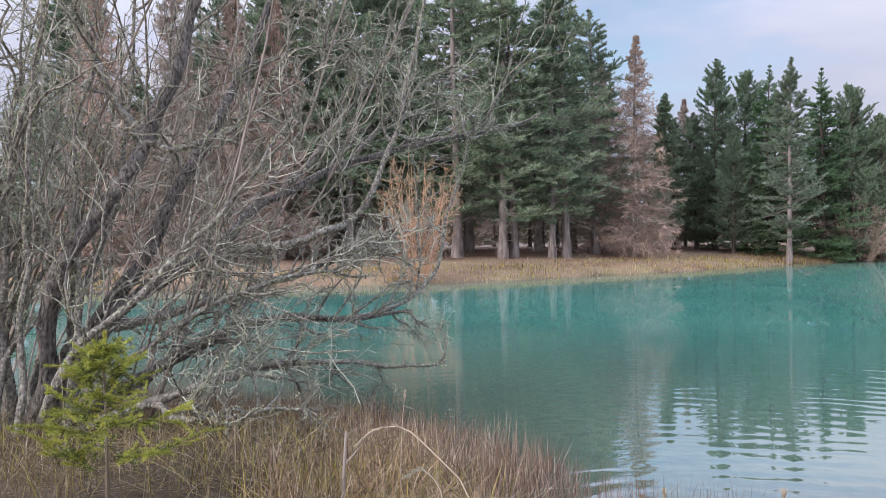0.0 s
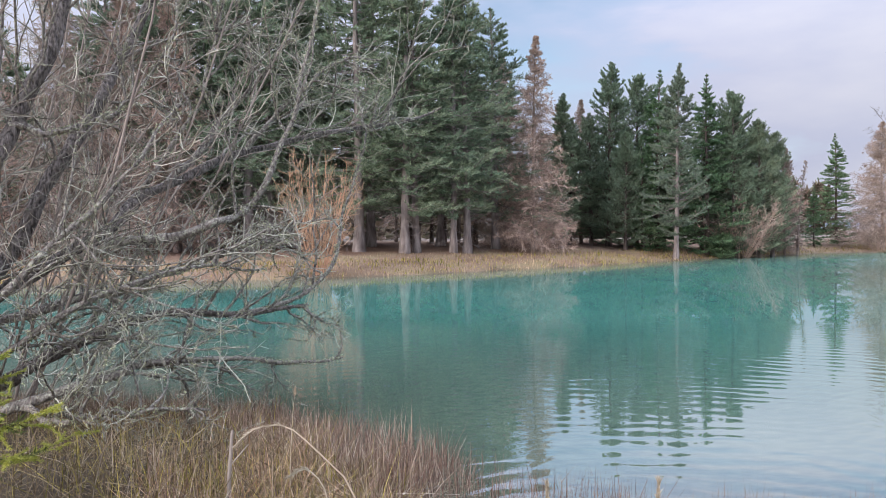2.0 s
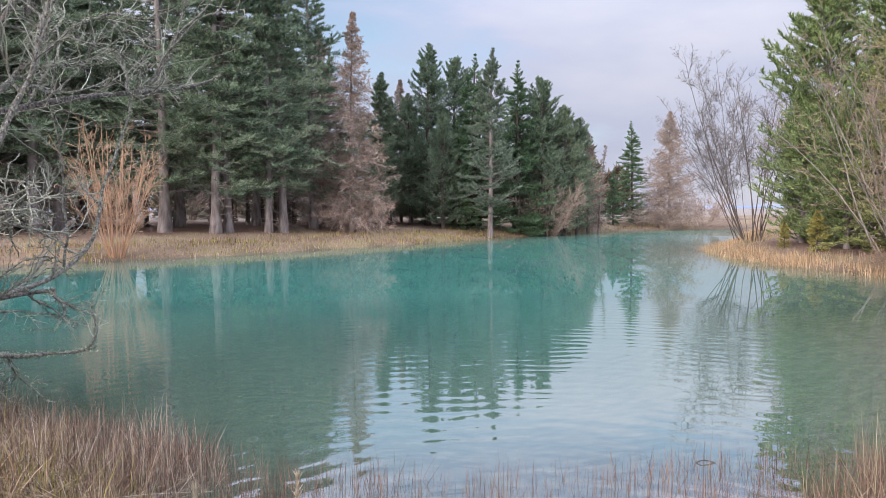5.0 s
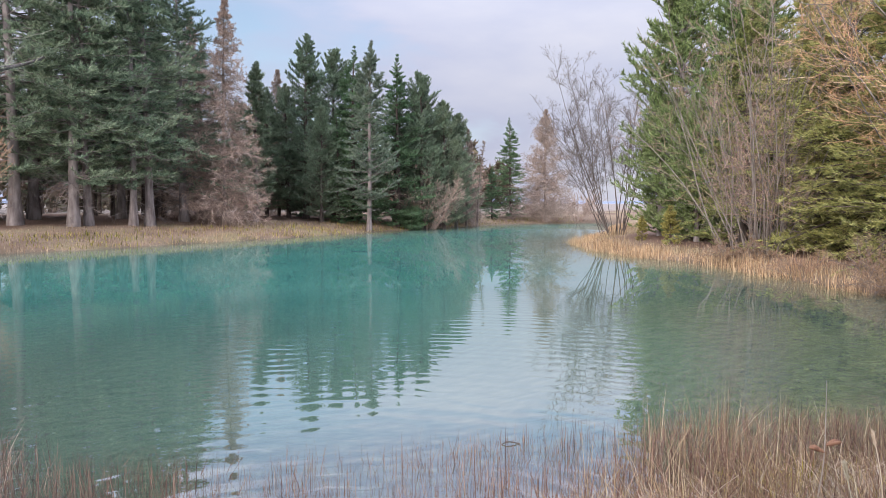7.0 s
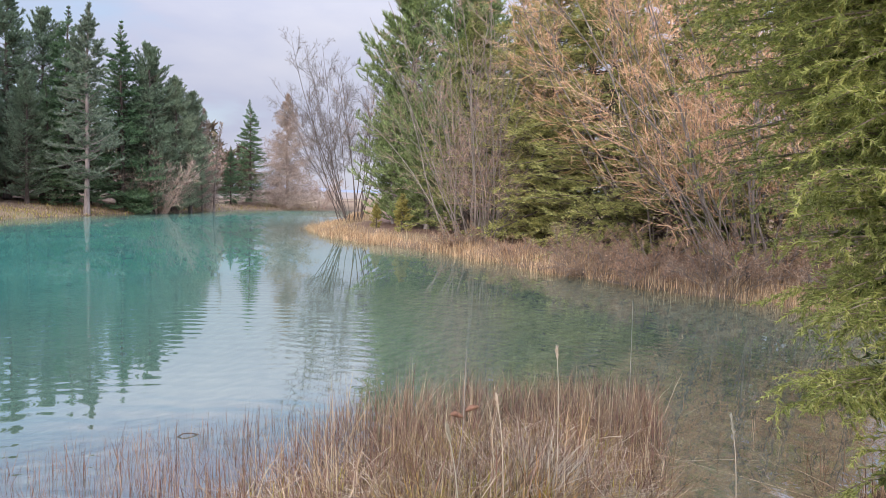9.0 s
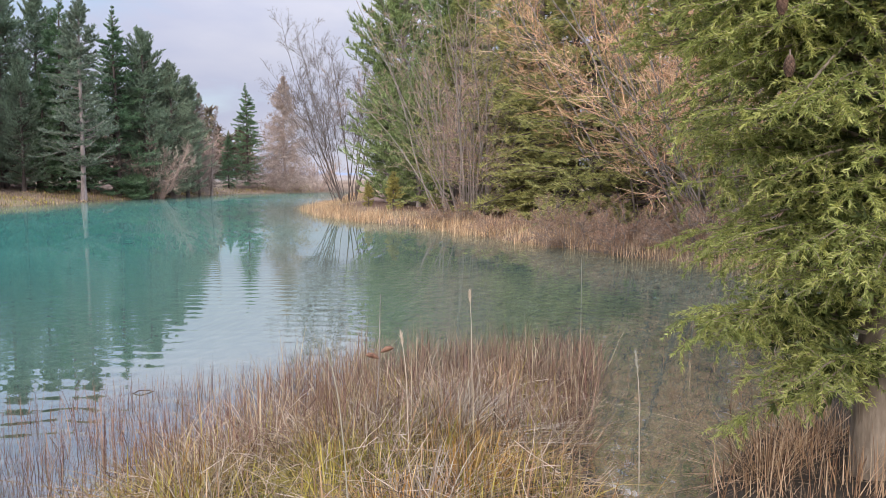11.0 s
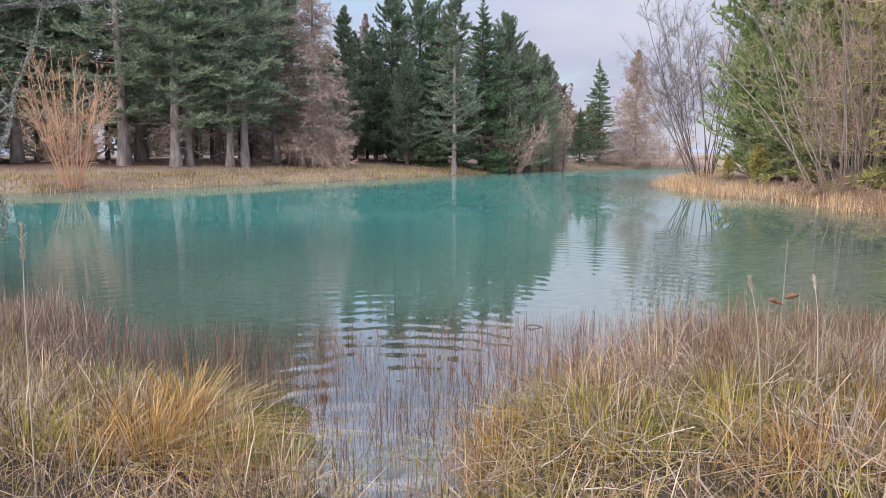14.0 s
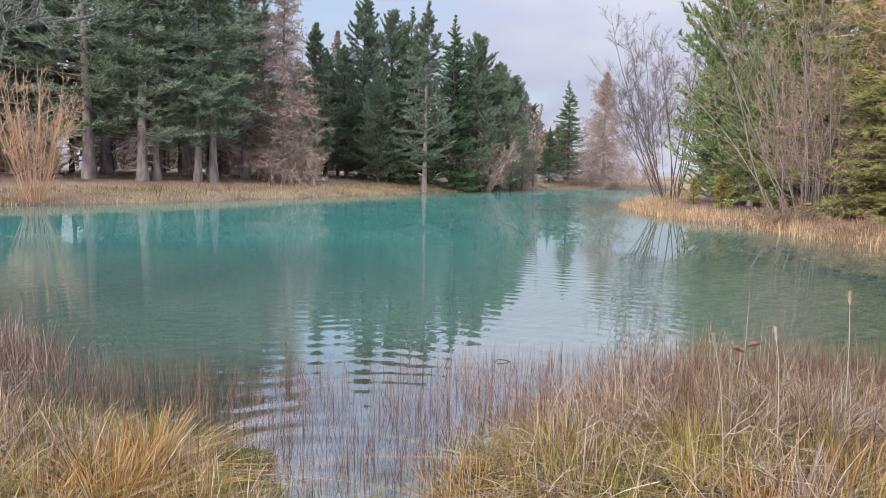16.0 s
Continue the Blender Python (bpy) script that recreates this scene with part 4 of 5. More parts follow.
def limb_tree():
    """The old willow on the near bank: hand-shaped limbs, lichened branches and twigs."""
    r = np.random.default_rng(71)
    ob = thing("lichened_willow_tree", -3.7, 7.5, 0.2, "old leafless willow with dark limbs and pale lichen", "tree", "trees round the lake")
    at = np.array([-3.7, 7.5, 0.2])
    shapes = [
        (0.09, 0.05, [(-3.85, 7.45, 0.05), (-3.5, 7.45, 0.6), (-3.3, 7.32, 1.52), (-2.89, 7.52, 2.3), (-2.67, 7.73, 2.77), (-2.47, 7.91, 3.52), (-2.3, 8.08, 4.14), (-2.1, 8.2, 5.2)]),
        (0.085, 0.03, [(-3.75, 7.6, 0.05), (-3.3, 7.8, 0.9), (-2.81, 7.89, 1.64), (-2.46, 8.13, 2.49), (-2.24, 8.41, 3.07), (-2.01, 8.79, 3.78), (-1.8, 8.94, 4.42), (-1.6, 9.1, 5.2)]),
        (0.085, 0.014, [(-3.6, 7.6, 0.1), (-3.0, 7.7, 1.14), (-2.22, 8.21, 1.84), (-1.74, 8.75, 2.3), (-1.05, 9.48, 2.72), (-0.15, 10.14, 3.05), (0.88, 10.7, 3.29), (1.34, 10.85, 3.49)]),
        (0.08, 0.016, [(-3.55, 7.5, 0.1), (-2.7, 7.6, 0.65), (-2.12, 7.82, 0.95), (-1.68, 8.15, 1.12), (-0.96, 8.48, 1.04), (-0.34, 8.84, 1.09)]),
        (0.055, 0.010, [(-3.5, 7.4, 0.1), (-2.6, 7.5, 0.45), (-1.88, 7.68, 0.66), (-1.23, 8.04, 0.69), (-0.51, 8.53, 0.54), (0.01, 8.64, 0.57)]),
        (0.045, 0.012, [(-2.1, 8.2, 1.75), (-1.21, 8.04, 1.88), (-0.8, 8.3, 2.15), (-0.47, 8.53, 2.95), (-0.24, 8.74, 3.86), (-0.11, 8.84, 4.6)]),
        (0.032, 0.008, [(-1.68, 8.15, 1.1), (-0.87, 8.69, 1.05), (-0.17, 9.34, 1.35), (0.0, 9.74, 1.99), (0.22, 9.92, 2.67), (0.4, 10.05, 3.2)]),
        (0.05, 0.012, [(-3.0, 7.7, 1.1), (-2.3, 7.9, 1.25), (-1.6, 8.1, 1.45), (-1.0, 8.4, 1.7), (-0.5, 8.7, 1.8)]),
        (0.06, 0.02, [(-3.9, 7.6, 0.1), (-4.1, 7.7, 1.5), (-4.3, 7.9, 3.0), (-4.2, 8.0, 4.8)]),
    ]
    shapes += [
        (0.05, 0.018, [(-3.8, 7.5, 0.1), (-3.75, 7.3, 1.6), (-3.6, 7.4, 3.0), (-3.3, 7.6, 4.8)]),
        (0.04, 0.015, [(-2.67, 7.73, 2.75), (-3.0, 7.6, 3.3), (-3.2, 7.5, 4.2), (-3.25, 7.5, 5.0)]),
        (0.035, 0.01, [(-2.72, 7.7, 2.75), (-2.35, 7.8, 2.72), (-1.9, 8.0, 2.95), (-1.5, 8.1, 3.6)]),
        (0.04, 0.012, [(-1.74, 8.75, 2.3), (-1.2, 9.0, 3.0), (-0.7, 9.3, 3.7), (-0.3, 9.5, 4.6)]),
        (0.035, 0.01, [(-2.6, 7.5, 0.45), (-2.2, 7.2, 0.36), (-1.7, 7.2, 0.42), (-1.1, 7.5, 0.35)]),
        (0.05, 0.012, [(-3.6, 7.4, 0.1), (-3.1, 7.2, 0.9), (-2.5, 7.3, 1.5), (-1.9, 7.6, 2.2), (-1.4, 8.0, 3.0)]),
        (0.045, 0.012, [(-3.7, 7.6, 0.1), (-3.4, 7.9, 1.3), (-3.1, 8.2, 2.6), (-3.0, 8.4, 4.6)]),
        (0.04, 0.010, [(-3.4, 7.5, 0.2), (-2.7, 7.4, 0.85), (-2.0, 7.5, 1.3), (-1.3, 7.8, 1.55), (-0.7, 8.3, 1.5)]),
        (0.035, 0.009, [(-1.05, 9.48, 2.72), (-0.6, 9.6, 3.3), (0.0, 9.8, 3.8), (0.5, 10.0, 3.9)]),
        (0.03, 0.008, [(-2.0, 8.5, 2.1), (-1.5, 8.6, 2.9), (-1.2, 8.7, 3.7), (-1.1, 8.8, 4.8)]),
    ]
    for m in range(12):  # young stems out of the same stool
        x, y, h = r.uniform(-4.3, -3.2), r.uniform(7.2, 7.9), r.uniform(2.6, 4.8)
        dx, dy = r.normal(0.5, 0.6), r.normal(0.1, 0.3)
        shapes.append((r.uniform(0.022, 0.045), 0.008, [(x, y, 0.1), (x + 0.2 * dx + r.normal(0, 0.06), y + 0.2 * dy, 0.33 * h), (x + 0.55 * dx + r.normal(0, 0.08), y + 0.5 * dy, 0.66 * h), (x + dx, y + dy, h)]))
    def short(P):
        """The paths that stay inside the crown's lakeward edge; above head height it reaches further out."""
        W = P + at
        out = (W[:, :, 0] > 0.25 - 0.12 * (W[:, :, 1] - 8.3)) & (W[:, :, 2] < 2.7 + 0.15 * (W[:, :, 1] - 8.3))
        return P[~out.any(1)]

    K = 14
    L0 = np.stack([spline(p, K) for _, _, p in shapes]) - at
    L0[:, 1:-1] += r.normal(0, 0.018, (len(shapes), K - 2, 3))
    for path, (r0, r1, _) in zip(L0, shapes):
        fine = spline(path, 40)
        rr = (r0 + (r1 - r0) * np.linspace(0, 1, 40) ** 0.8) * r.uniform(0.86, 1.14, 40)
        V, F = tubes(fine[None], rr[None], 12)
        V = V + (V - np.repeat(fine, 12, 0)) * r.normal(0, 0.09, (len(V), 1))
        part("limb", (V, F), BLACK_BARK if r0 > 0.06 else LIMB_BARK, ob, smooth=True)
    old, young, low = L0[:19], L0[19:], L0[[3, 4, 6, 7, 13, 16]]
    L1 = np.concatenate([sprout(r, old, 9, 0.2, 0.99, 48, 0.46, 12, 0.20, (0, 0, 0.12), 0.2, 0.7)[0], sprout(r, young, 4, 0.3, 0.99, 35, 0.3, 12, 0.16, (0, 0, 0.3), 0.2, 0.4)[0],
                         sprout(r, low, 9, 0.25, 1.0, 52, 0.3, 12, 0.20, (0, 0, -0.05), 0.0, 0.5)[0]])
    L1 = short(L1)
    L2 = short(sprout(r, L1, 7, 0.12, 1.0, 45, 0.5, 8, 0.21, (0, 0, 0.06), 0.12, 0.25)[0])
    L3 = short(sprout(r, L2, 4, 0.12, 1.0, 45, 0.45, 6, 0.22, (0, 0, 0.05), 0.08, 0.1)[0])
    part("branchwork", tubes(L1, tapered(len(L1), 12, 0.015, 0.0045), 5), LIMB_BARK, ob, smooth=True, kind="stuff")
    part("twig_mass", joined(tubes(L2, tapered(len(L2), 8, 0.0062, 0.0030), 3), ribbons(L3, tapered(len(L3), 6, 0.0030, 0.0018))), LICHEN_TWIGS, ob, kind="stuff")
    m0, m1, m2 = np.repeat(np.arange(len(L0)), 260), np.repeat(np.arange(len(L1)), 30), np.repeat(np.arange(len(L2)), 5)
    C0, T0 = on_path(L0, m0, r.uniform(0.25, 1, len(m0)))
    C1, T1 = on_path(L1, m1, r.random(len(m1)))
    C2, T2 = on_path(L2, m2, r.random(len(m2)))
    C0 = C0 + unit(np.cross(T0, r.normal(size=T0.shape))) * 0.03
    C = np.concatenate([C0, C1, C2])
    part("lichen", needles(r, C, unit(r.normal(size=C.shape)), 3, 0.022, 0.014, 0.9), LICHEN, ob, "pale grey-green lichen tufts", kind="stuff")
    return ob


limb_tree()
put(willow("willow_thicket", 72, 20, 5.6, 0.55, "thicket of thin leafless willow stems behind an old willow", GREY_BARK, LICHEN_TWIGS, 0.018, 1.0, (0.1, 0.02), (8, 6, 3), "bush", 0.2, 0.06, 0.0028, "thickets", 0.15), -5.2, 8.6, 1.0, 0)
put(willow("willow_thicket", 73, 10, 5.6, 0.42, "thicket of thin leafless willow stems behind an old willow", GREY_BARK, LICHEN_TWIGS, 0.016, 0.7, (0.28, 0.10), (8, 6, 3), "bush", 0.2, 0.06, 0.0028, "thickets", 0.15), -3.2, 8.4, 1.0, 0)


def comb(rng, P, per_metre, length, width, fwd=1.1):
    """Needles along shoots, as many as their length asks for, rather flat than round."""
    L = np.linalg.norm(np.diff(P, axis=1), axis=2).sum(1)
    i = np.repeat(np.arange(len(P)), np.maximum((L * per_metre).astype(int), 4))
    C, T = on_path(P, i, rng.uniform(0.0, 1.0, len(i)))
    flat = unit(np.cross(T, np.array([0.0, 0, 1]))) * np.where(rng.random(len(i)) < 0.5, 1.0, -1.0)[:, None]
    ring = unit(0.6 * flat + rng.normal(size=T.shape))
    return needles(rng, C, unit(ring + fwd * T), 1, length, width, 0.08)


def fir(name, seed, height, reach, levels, per, sides, subs, per_metre, length, width, label, mat, tip_mat, trunk_r, first, last, rise, sag, side=None, lean=0.3):
    """A fir seen close: boughs in levels, flat sprays of shoots on them, single needles. reach: (height, metres) rows."""
    r = np.random.default_rng(seed)
    ob = thing(name, 0, 0, 0, label, "tree", "trees round the lake")
    tk = spline([(0, 0, -0.1), (0.01 * height, 0, height * 0.4), (0, 0.01 * height, height * 0.75), (0.01 * height, 0, height)], 14)
    part("trunk", tubes(tk[None], (trunk_r * np.linspace(1.1, 0.08, 14))[None], 9), FIR_WOOD, ob, smooth=True)
    n = levels * per
    z = np.repeat(np.linspace(first, last, levels), per) + r.normal(0, 0.25 * (last - first) / levels, n)
    start, _ = on_path(tk[None], np.zeros(n, int), np.clip((z + 0.1) / (height + 0.1), 0, 0.99))
    az = np.tile(np.arange(per) * 2 * np.pi / per, levels) + np.repeat(r.uniform(0, 6.3, levels), per) + r.normal(0, 0.25, n)
    if side is not None:  # fuller on the open side
        az = np.where(r.random(n) < 0.8, np.radians(r.uniform(side[0], side[1], n)), az)
    L = np.interp(z, [a for a, _ in reach], [b for _, b in reach]) * r.uniform(0.72, 1.08, n)
    tilt = np.radians(rise + r.normal(0, 7, n))
    way = np.stack([np.cos(az) * np.cos(tilt), np.sin(az) * np.cos(tilt), np.sin(tilt)], 1)
    B = paths(r, start, way, L, 9, 0.035, (0, 0, sag))
    S1, _, _ = spray(r, B, sides, 0.22, 1.0, 52, 0.36, 5, (0, 0, sag * lean), length * 2.5, 0.05, 0.28)
    S2, _, _ = spray(r, S1, subs, 0.12, 1.0, 42, 0.62, 4, (0, 0, sag * lean), length * 4, 0.05, 0.30)
    part("branchwork", joined(tubes(B, tapered(n, 9, (0.05 + 0.08 * L) * trunk_r, 0.002), 5), ribbons(S1, tapered(len(S1), 5, 0.0035, 0.0016)), ribbons(S2, tapered(len(S2), 4, 0.002, 0.001))), FIR_WOOD, ob, kind="stuff")
    # coarse needles fill the see-through crown, coloured dark to stand for its shade
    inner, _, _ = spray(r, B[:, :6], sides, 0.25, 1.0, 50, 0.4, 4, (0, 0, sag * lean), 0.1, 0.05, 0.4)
    part("inner_foliage", joined(comb(r, inner, 120, length * 1.8, width * 2.6), comb(r, B[:, 2:6], 120, length * 1.8, width * 2.6)), SHADED_FIR, ob, "old inner needles, darkened for the shade deep in the crown", kind="stuff")
    tip = r.random(len(S2)) < 0.35
    part("foliage", joined(comb(r, S1, per_metre, length, width), comb(r, S2[~tip], per_metre, length, width), comb(r, B[:, 3:], per_metre, length, width)), mat, ob, kind="stuff")
    part("young_foliage", joined(comb(r, S2[tip], per_metre, length, width), comb(r, tk[None, 11:], 2 * per_metre, length, width)), tip_mat, ob, "brighter young needles at the shoot tips", kind="stuff")
    return ob


put(fir("fir_seedling", 81, 1.05, [(0.0, 0.60), (0.35, 0.52), (0.6, 0.24), (0.8, 0.13), (1.0, 0.05)], 5, 5, 6, 1, 1100, 0.024, 0.0034, "small bright yellow-green fir seedling in dry grass", SEEDLING_NEEDLES, SEEDLING_NEEDLES, 0.010, 0.16, 0.84, 16, 0.3, None, 0.3), -1.97, 5.3, 1.0, 15, 0.02)
put(fir("near_fir_tree", 82, 5.2, [(0.3, 0.8), (0.9, 1.0), (1.4, 1.1), (1.9, 1.15), (2.2, 1.5), (2.6, 1.8), (3.2, 1.7), (4.2, 1.2), (5.2, 0.3)], 24, 9, 8, 3, 310, 0.029, 0.0066, "yellow-green fir with drooping branches beside the water", FIR_NEEDLES, FIR_YOUNG, 0.10, 0.38, 3.7, 12, -0.42, (88, 210), 1.2), 5.6, 1.0, 1.0, 0)
put(fir("dark_fir_tree", 83, 7.0, [(0.3, 1.3), (0.9, 1.7), (1.5, 2.2), (2.2, 2.5), (2.8, 3.2), (3.6, 3.2), (5.0, 2.0), (7.0, 0.3)], 21, 8, 9, 3, 120, 0.036, 0.0110, "larger darker green fir with boughs over the cove", FIR_NEEDLES, FIR_NEEDLES, 0.14, 0.5, 4.6, 10, -0.36, (85, 190), 1.2), 8.2, 1.0, 1.0, 0)


CONE = plant_material("cone_scales", [(0, (0.09, 0.06, 0.05)), (1, (0.26, 0.17, 0.13))], 0.7)


def fir_cone(x, y, z):
    r = np.random.default_rng(int(z * 100))
    k, m = 12, 9
    V, F = [], []
    for i in range(k):
        h = i / (k - 1)
        rad = 0.017 * math.sin(math.pi * (0.12 + 0.8 * h)) + 0.003
        for j in range(m):
            a = 2 * math.pi * (j + 0.5 * (i % 2)) / m
            c = np.array([rad * math.cos(a), rad * math.sin(a), -0.085 * h])
            o = np.array([math.cos(a), math.sin(a), 0])
            t = np.array([-math.sin(a), math.cos(a), 0])
            b = len(V)
            V += [c - 0.007 * t, c + 0.007 * t, c + 0.009 * o - np.array([0, 0, 0.012]), c + 0.002 * o + np.array([0, 0, 0.006])]
            F += [(b, b + 1, b + 2), (b, b + 2, b + 3), (b + 1, b + 3, b + 2)]
    ob = thing("fir_cone", x, y, z, "brown scaly cone hanging on a fir branch", "cone", "fir cones")
    part("scales", (np.array(V), [np.array(F)]), CONE, ob)
    ob.matrix_world = pose(x, y, z) @ Matrix.Diagonal((0.75, 0.75, 0.75, 1))
    part("stalk", tubes(np.array([[(0, 0, 0.03), (0, 0, 0), (0, 0, -0.06)]]), np.full((1, 3), 0.004), 6), FIR_WOOD, ob)
    return ob



fir_cone(4.32, 1.12, 1.99)
fir_cone(4.31, 1.15, 2.20)

# ---- grasses ----


def scatter(rng, poly, count, lo=-9, hi=9, clump=0.0, size=1.0):
    """Random places in a polygon whose distance to the shore lies between lo and hi."""
    poly = np.array(poly, float)
    out = []
    while sum(map(len, out)) < count:
        p = rng.uniform(poly.min(0), poly.max(0), (count * 2, 2))
        p = p[inside(poly, p[:, 0], p[:, 1])]
        if clump:
            v = np.sin(p[:, 0] * 3.1 / size + 1.3 * np.sin(p[:, 1] * 2.3 / size)) * np.sin(p[:, 1] * 3.7 / size + 1.7 * np.sin(p[:, 0] * 1.9 / size))
            p = p[rng.random(len(p)) < 1 - clump * (0.5 - 0.5 * v)]
        d = shore(p[:, 0], p[:, 1])
        clear = np.hypot(p[:, 0] + 1.9, p[:, 1] - 5.1) > 0.55 * rng.random(len(p)) ** 0.3  # round the seedling
        p = p[(d > lo) & (d < hi) & clear]
        if not len(p):
            break
        out.append(p)
    return np.concatenate(out)[:count]


def grass(name, seed, poly, count, height, width, mat, label, lean=0.3, droop=0.6, lo=-9, hi=9, clump=0.6, k=4, size=1.0):
    r = np.random.default_rng(seed)
    p = scatter(r, poly, count, lo, hi, clump, size)
    n = len(p)
    base = np.stack([p[:, 0], p[:, 1], land(p[:, 0], p[:, 1]) - 0.02], 1)
    wave = np.sin(p[:, 0] * 4.3 + 2.1 * np.sin(p[:, 1] * 3.1)) * np.sin(p[:, 1] * 5.1 + 1.9 * np.sin(p[:, 0] * 3.7))
    h = height * (0.92 + 0.3 * wave) * r.uniform(0.35, 1.25, n) + np.maximum(-base[:, 2] - 0.02, 0)
    VF = blades(r, base, h, width * r.uniform(0.6, 1.4, n), np.abs(r.normal(0, lean, n)), droop, k)
    return tagged(new(name, raw_mesh(name, *VF, mat)), label, "grass", kind="stuff")


def tussock(name, seed, x, y, n, height, mat, label, width=0.0042, spread=0.12, lean=1.1):
    n = int(1.3 * n)
    r = np.random.default_rng(seed)
    az = r.uniform(0, 2 * np.pi, n)
    d = spread * np.sqrt(r.random(n))
    base = np.stack([d * np.cos(az), d * np.sin(az), np.full(n, -0.03)], 1)
    VF = blades(r, base, height * r.uniform(0.5, 1.15, n), width * r.uniform(0.6, 1.4, n), np.abs(r.normal(lean * 0.6, lean * 0.5, n)), 0.9, 6, az + r.normal(0, 0.5, n))
    ob = tagged(new(name, raw_mesh(name, *VF, mat)), label, "grass tussock", "grass tussocks")
    ob.matrix_world = pose(x, y, ground_z(x, y))
    return ob


REEDS = [(-3.5, 9.6), (-1.2, 9.1), (0.3, 7.7), (1.0, 6.8), (1.9, 6.0), (2.9, 5.6), (4.2, 5.4), (5.3, 5.0), (6.3, 4.75), (7.8, 3.75), (6.6, 3.0), (5.3, 2.5), (4.0, 3.0), (3.2, 3.6), (2.8, 4.7), (1.7, 4.9), (0.5, 5.2), (-1, 7.6), (-3.5, 8.6)]
CHANNEL = [(1.7, 4.9), (2.9, 4.8), (3.1, 3.6), (2.7, 2.9), (2.3, 2.6), (1.9, 2.7), (1.75, 3.8)]
SPIT = [(3.2, 3.6), (4.2, 4.6), (5.3, 4.95), (6.3, 4.7), (7.75, 3.75), (7.0, 3.15), (6.0, 2.75), (5.2, 2.3), (4.2, 2.6)]
LEFT_NEAR = [(-0.9, 2.6), (0.0, 2.4), (1.0, 2.5), (1.9, 2.6), (1.95, 3.3), (1.6, 4.0), (0.6, 5.4), (-0.3, 6.8), (-1.2, 6.0)]
RIGHT_NEAR = [(2.15, 2.75), (2.6, 2.0), (3.6, 1.5), (4.4, 1.3), (4.3, 1.75), (4.8, 2.2), (5.3, 2.6), (6.2, 3.0), (6.0, 3.5), (4.8, 3.9), (3.6, 4.1), (2.7, 3.6)]
LEFT_BANK = [(-7, 4.0), (-2.5, 3.6), (-0.6, 3.4), (0.6, 5.0), (0.3, 6.8), (-0.7, 8.0), (-2.4, 8.7), (-7, 9.4)]
grass("shallow_reeds", 91, REEDS, 10000, 0.24, 0.0040, DARK_REED, "thin brown reeds standing in shallow water", 0.20, 0.5, -3, 0.1, 0.97, size=0.35)
grass("channel_reeds", 90, CHANNEL, 2000, 0.20, 0.0032, DARK_REED, "sparse thin red-brown reeds in the little channel", 0.22, 0.4, -3, 0.05, 0.9, size=0.3)
grass("spit_reeds", 92, SPIT, 4200, 0.38, 0.0045, GOLD, "dense pinkish-brown reeds on the little spit", 0.58, 0.7, -3, 3, 0.85, size=0.35)
grass("spit_brown_reeds", 89, SPIT, 4200, 0.32, 0.004, DARK_REED, "red-brown reeds among the paler ones", 0.5, 0.5, -3, 3, 0.85, size=0.3)
grass("bank_reeds", 93, LEFT_NEAR, 3200, 0.29, 0.0052, GOLD, "pale dry grass on the near bank", 0.65, 0.8, -0.3, 9, 0.7, size=0.5)
grass("bank_brown_grass", 94, LEFT_NEAR, 5000, 0.27, 0.0045, REED, "brown dry grass on the near bank", 0.5, 0.6, -0.5, 9, 0.6, size=0.4)
grass("spit_straw", 95, RIGHT_NEAR, 3400, 0.28, 0.0052, GOLD, "pale dry grass at the root of the spit", 0.8, 0.7, -0.2, 9, 0.7, size=0.45)
COVE_BANK = [(4.8, 1.45), (5.3, 1.7), (6.3, 1.6), (6.6, 1.1), (5.6, 0.5), (4.6, 0.8)]
grass("cove_bank_reeds", 83, COVE_BANK, 800, 0.30, 0.0045, GOLD, "tall orange-brown reeds beside the fir", 0.3, 0.5, -0.3, 9, 0.6, size=0.4)
grass("cove_reeds", 84, [(5.6, 1.9), (6.0, 2.6), (7.5, 3.2), (8.5, 2.4), (7.2, 1.4)], 60, 0.26, 0.005, GOLD, "a few thin reeds standing in the cove", 0.3, 0.5, -3, 0, 0.9, size=0.4)
grass("spit_olive", 106, RIGHT_NEAR, 3200, 0.24, 0.0048, OLIVE, "olive-brown grass at the root of the spit", 0.6, 0.7, -0.1, 9, 0.7, size=0.4)
grass("bank_olive", 107, LEFT_NEAR, 2600, 0.24, 0.0048, OLIVE, "olive-brown grass on the near bank", 0.6, 0.7, -0.2, 9, 0.7, size=0.4)
grass("bank_green", 108, LEFT_NEAR, 2600, 0.22, 0.0055, GREEN_BLADES, "yellow-green grass on the near bank", 0.6, 0.7, -0.1, 9, 0.9, size=0.45)
grass("spit_green", 96, RIGHT_NEAR, 3000, 0.22, 0.0055, GREEN_BLADES, "yellow-green grass at the root of the spit", 0.6, 0.7, -0.1, 9, 0.9, size=0.5)


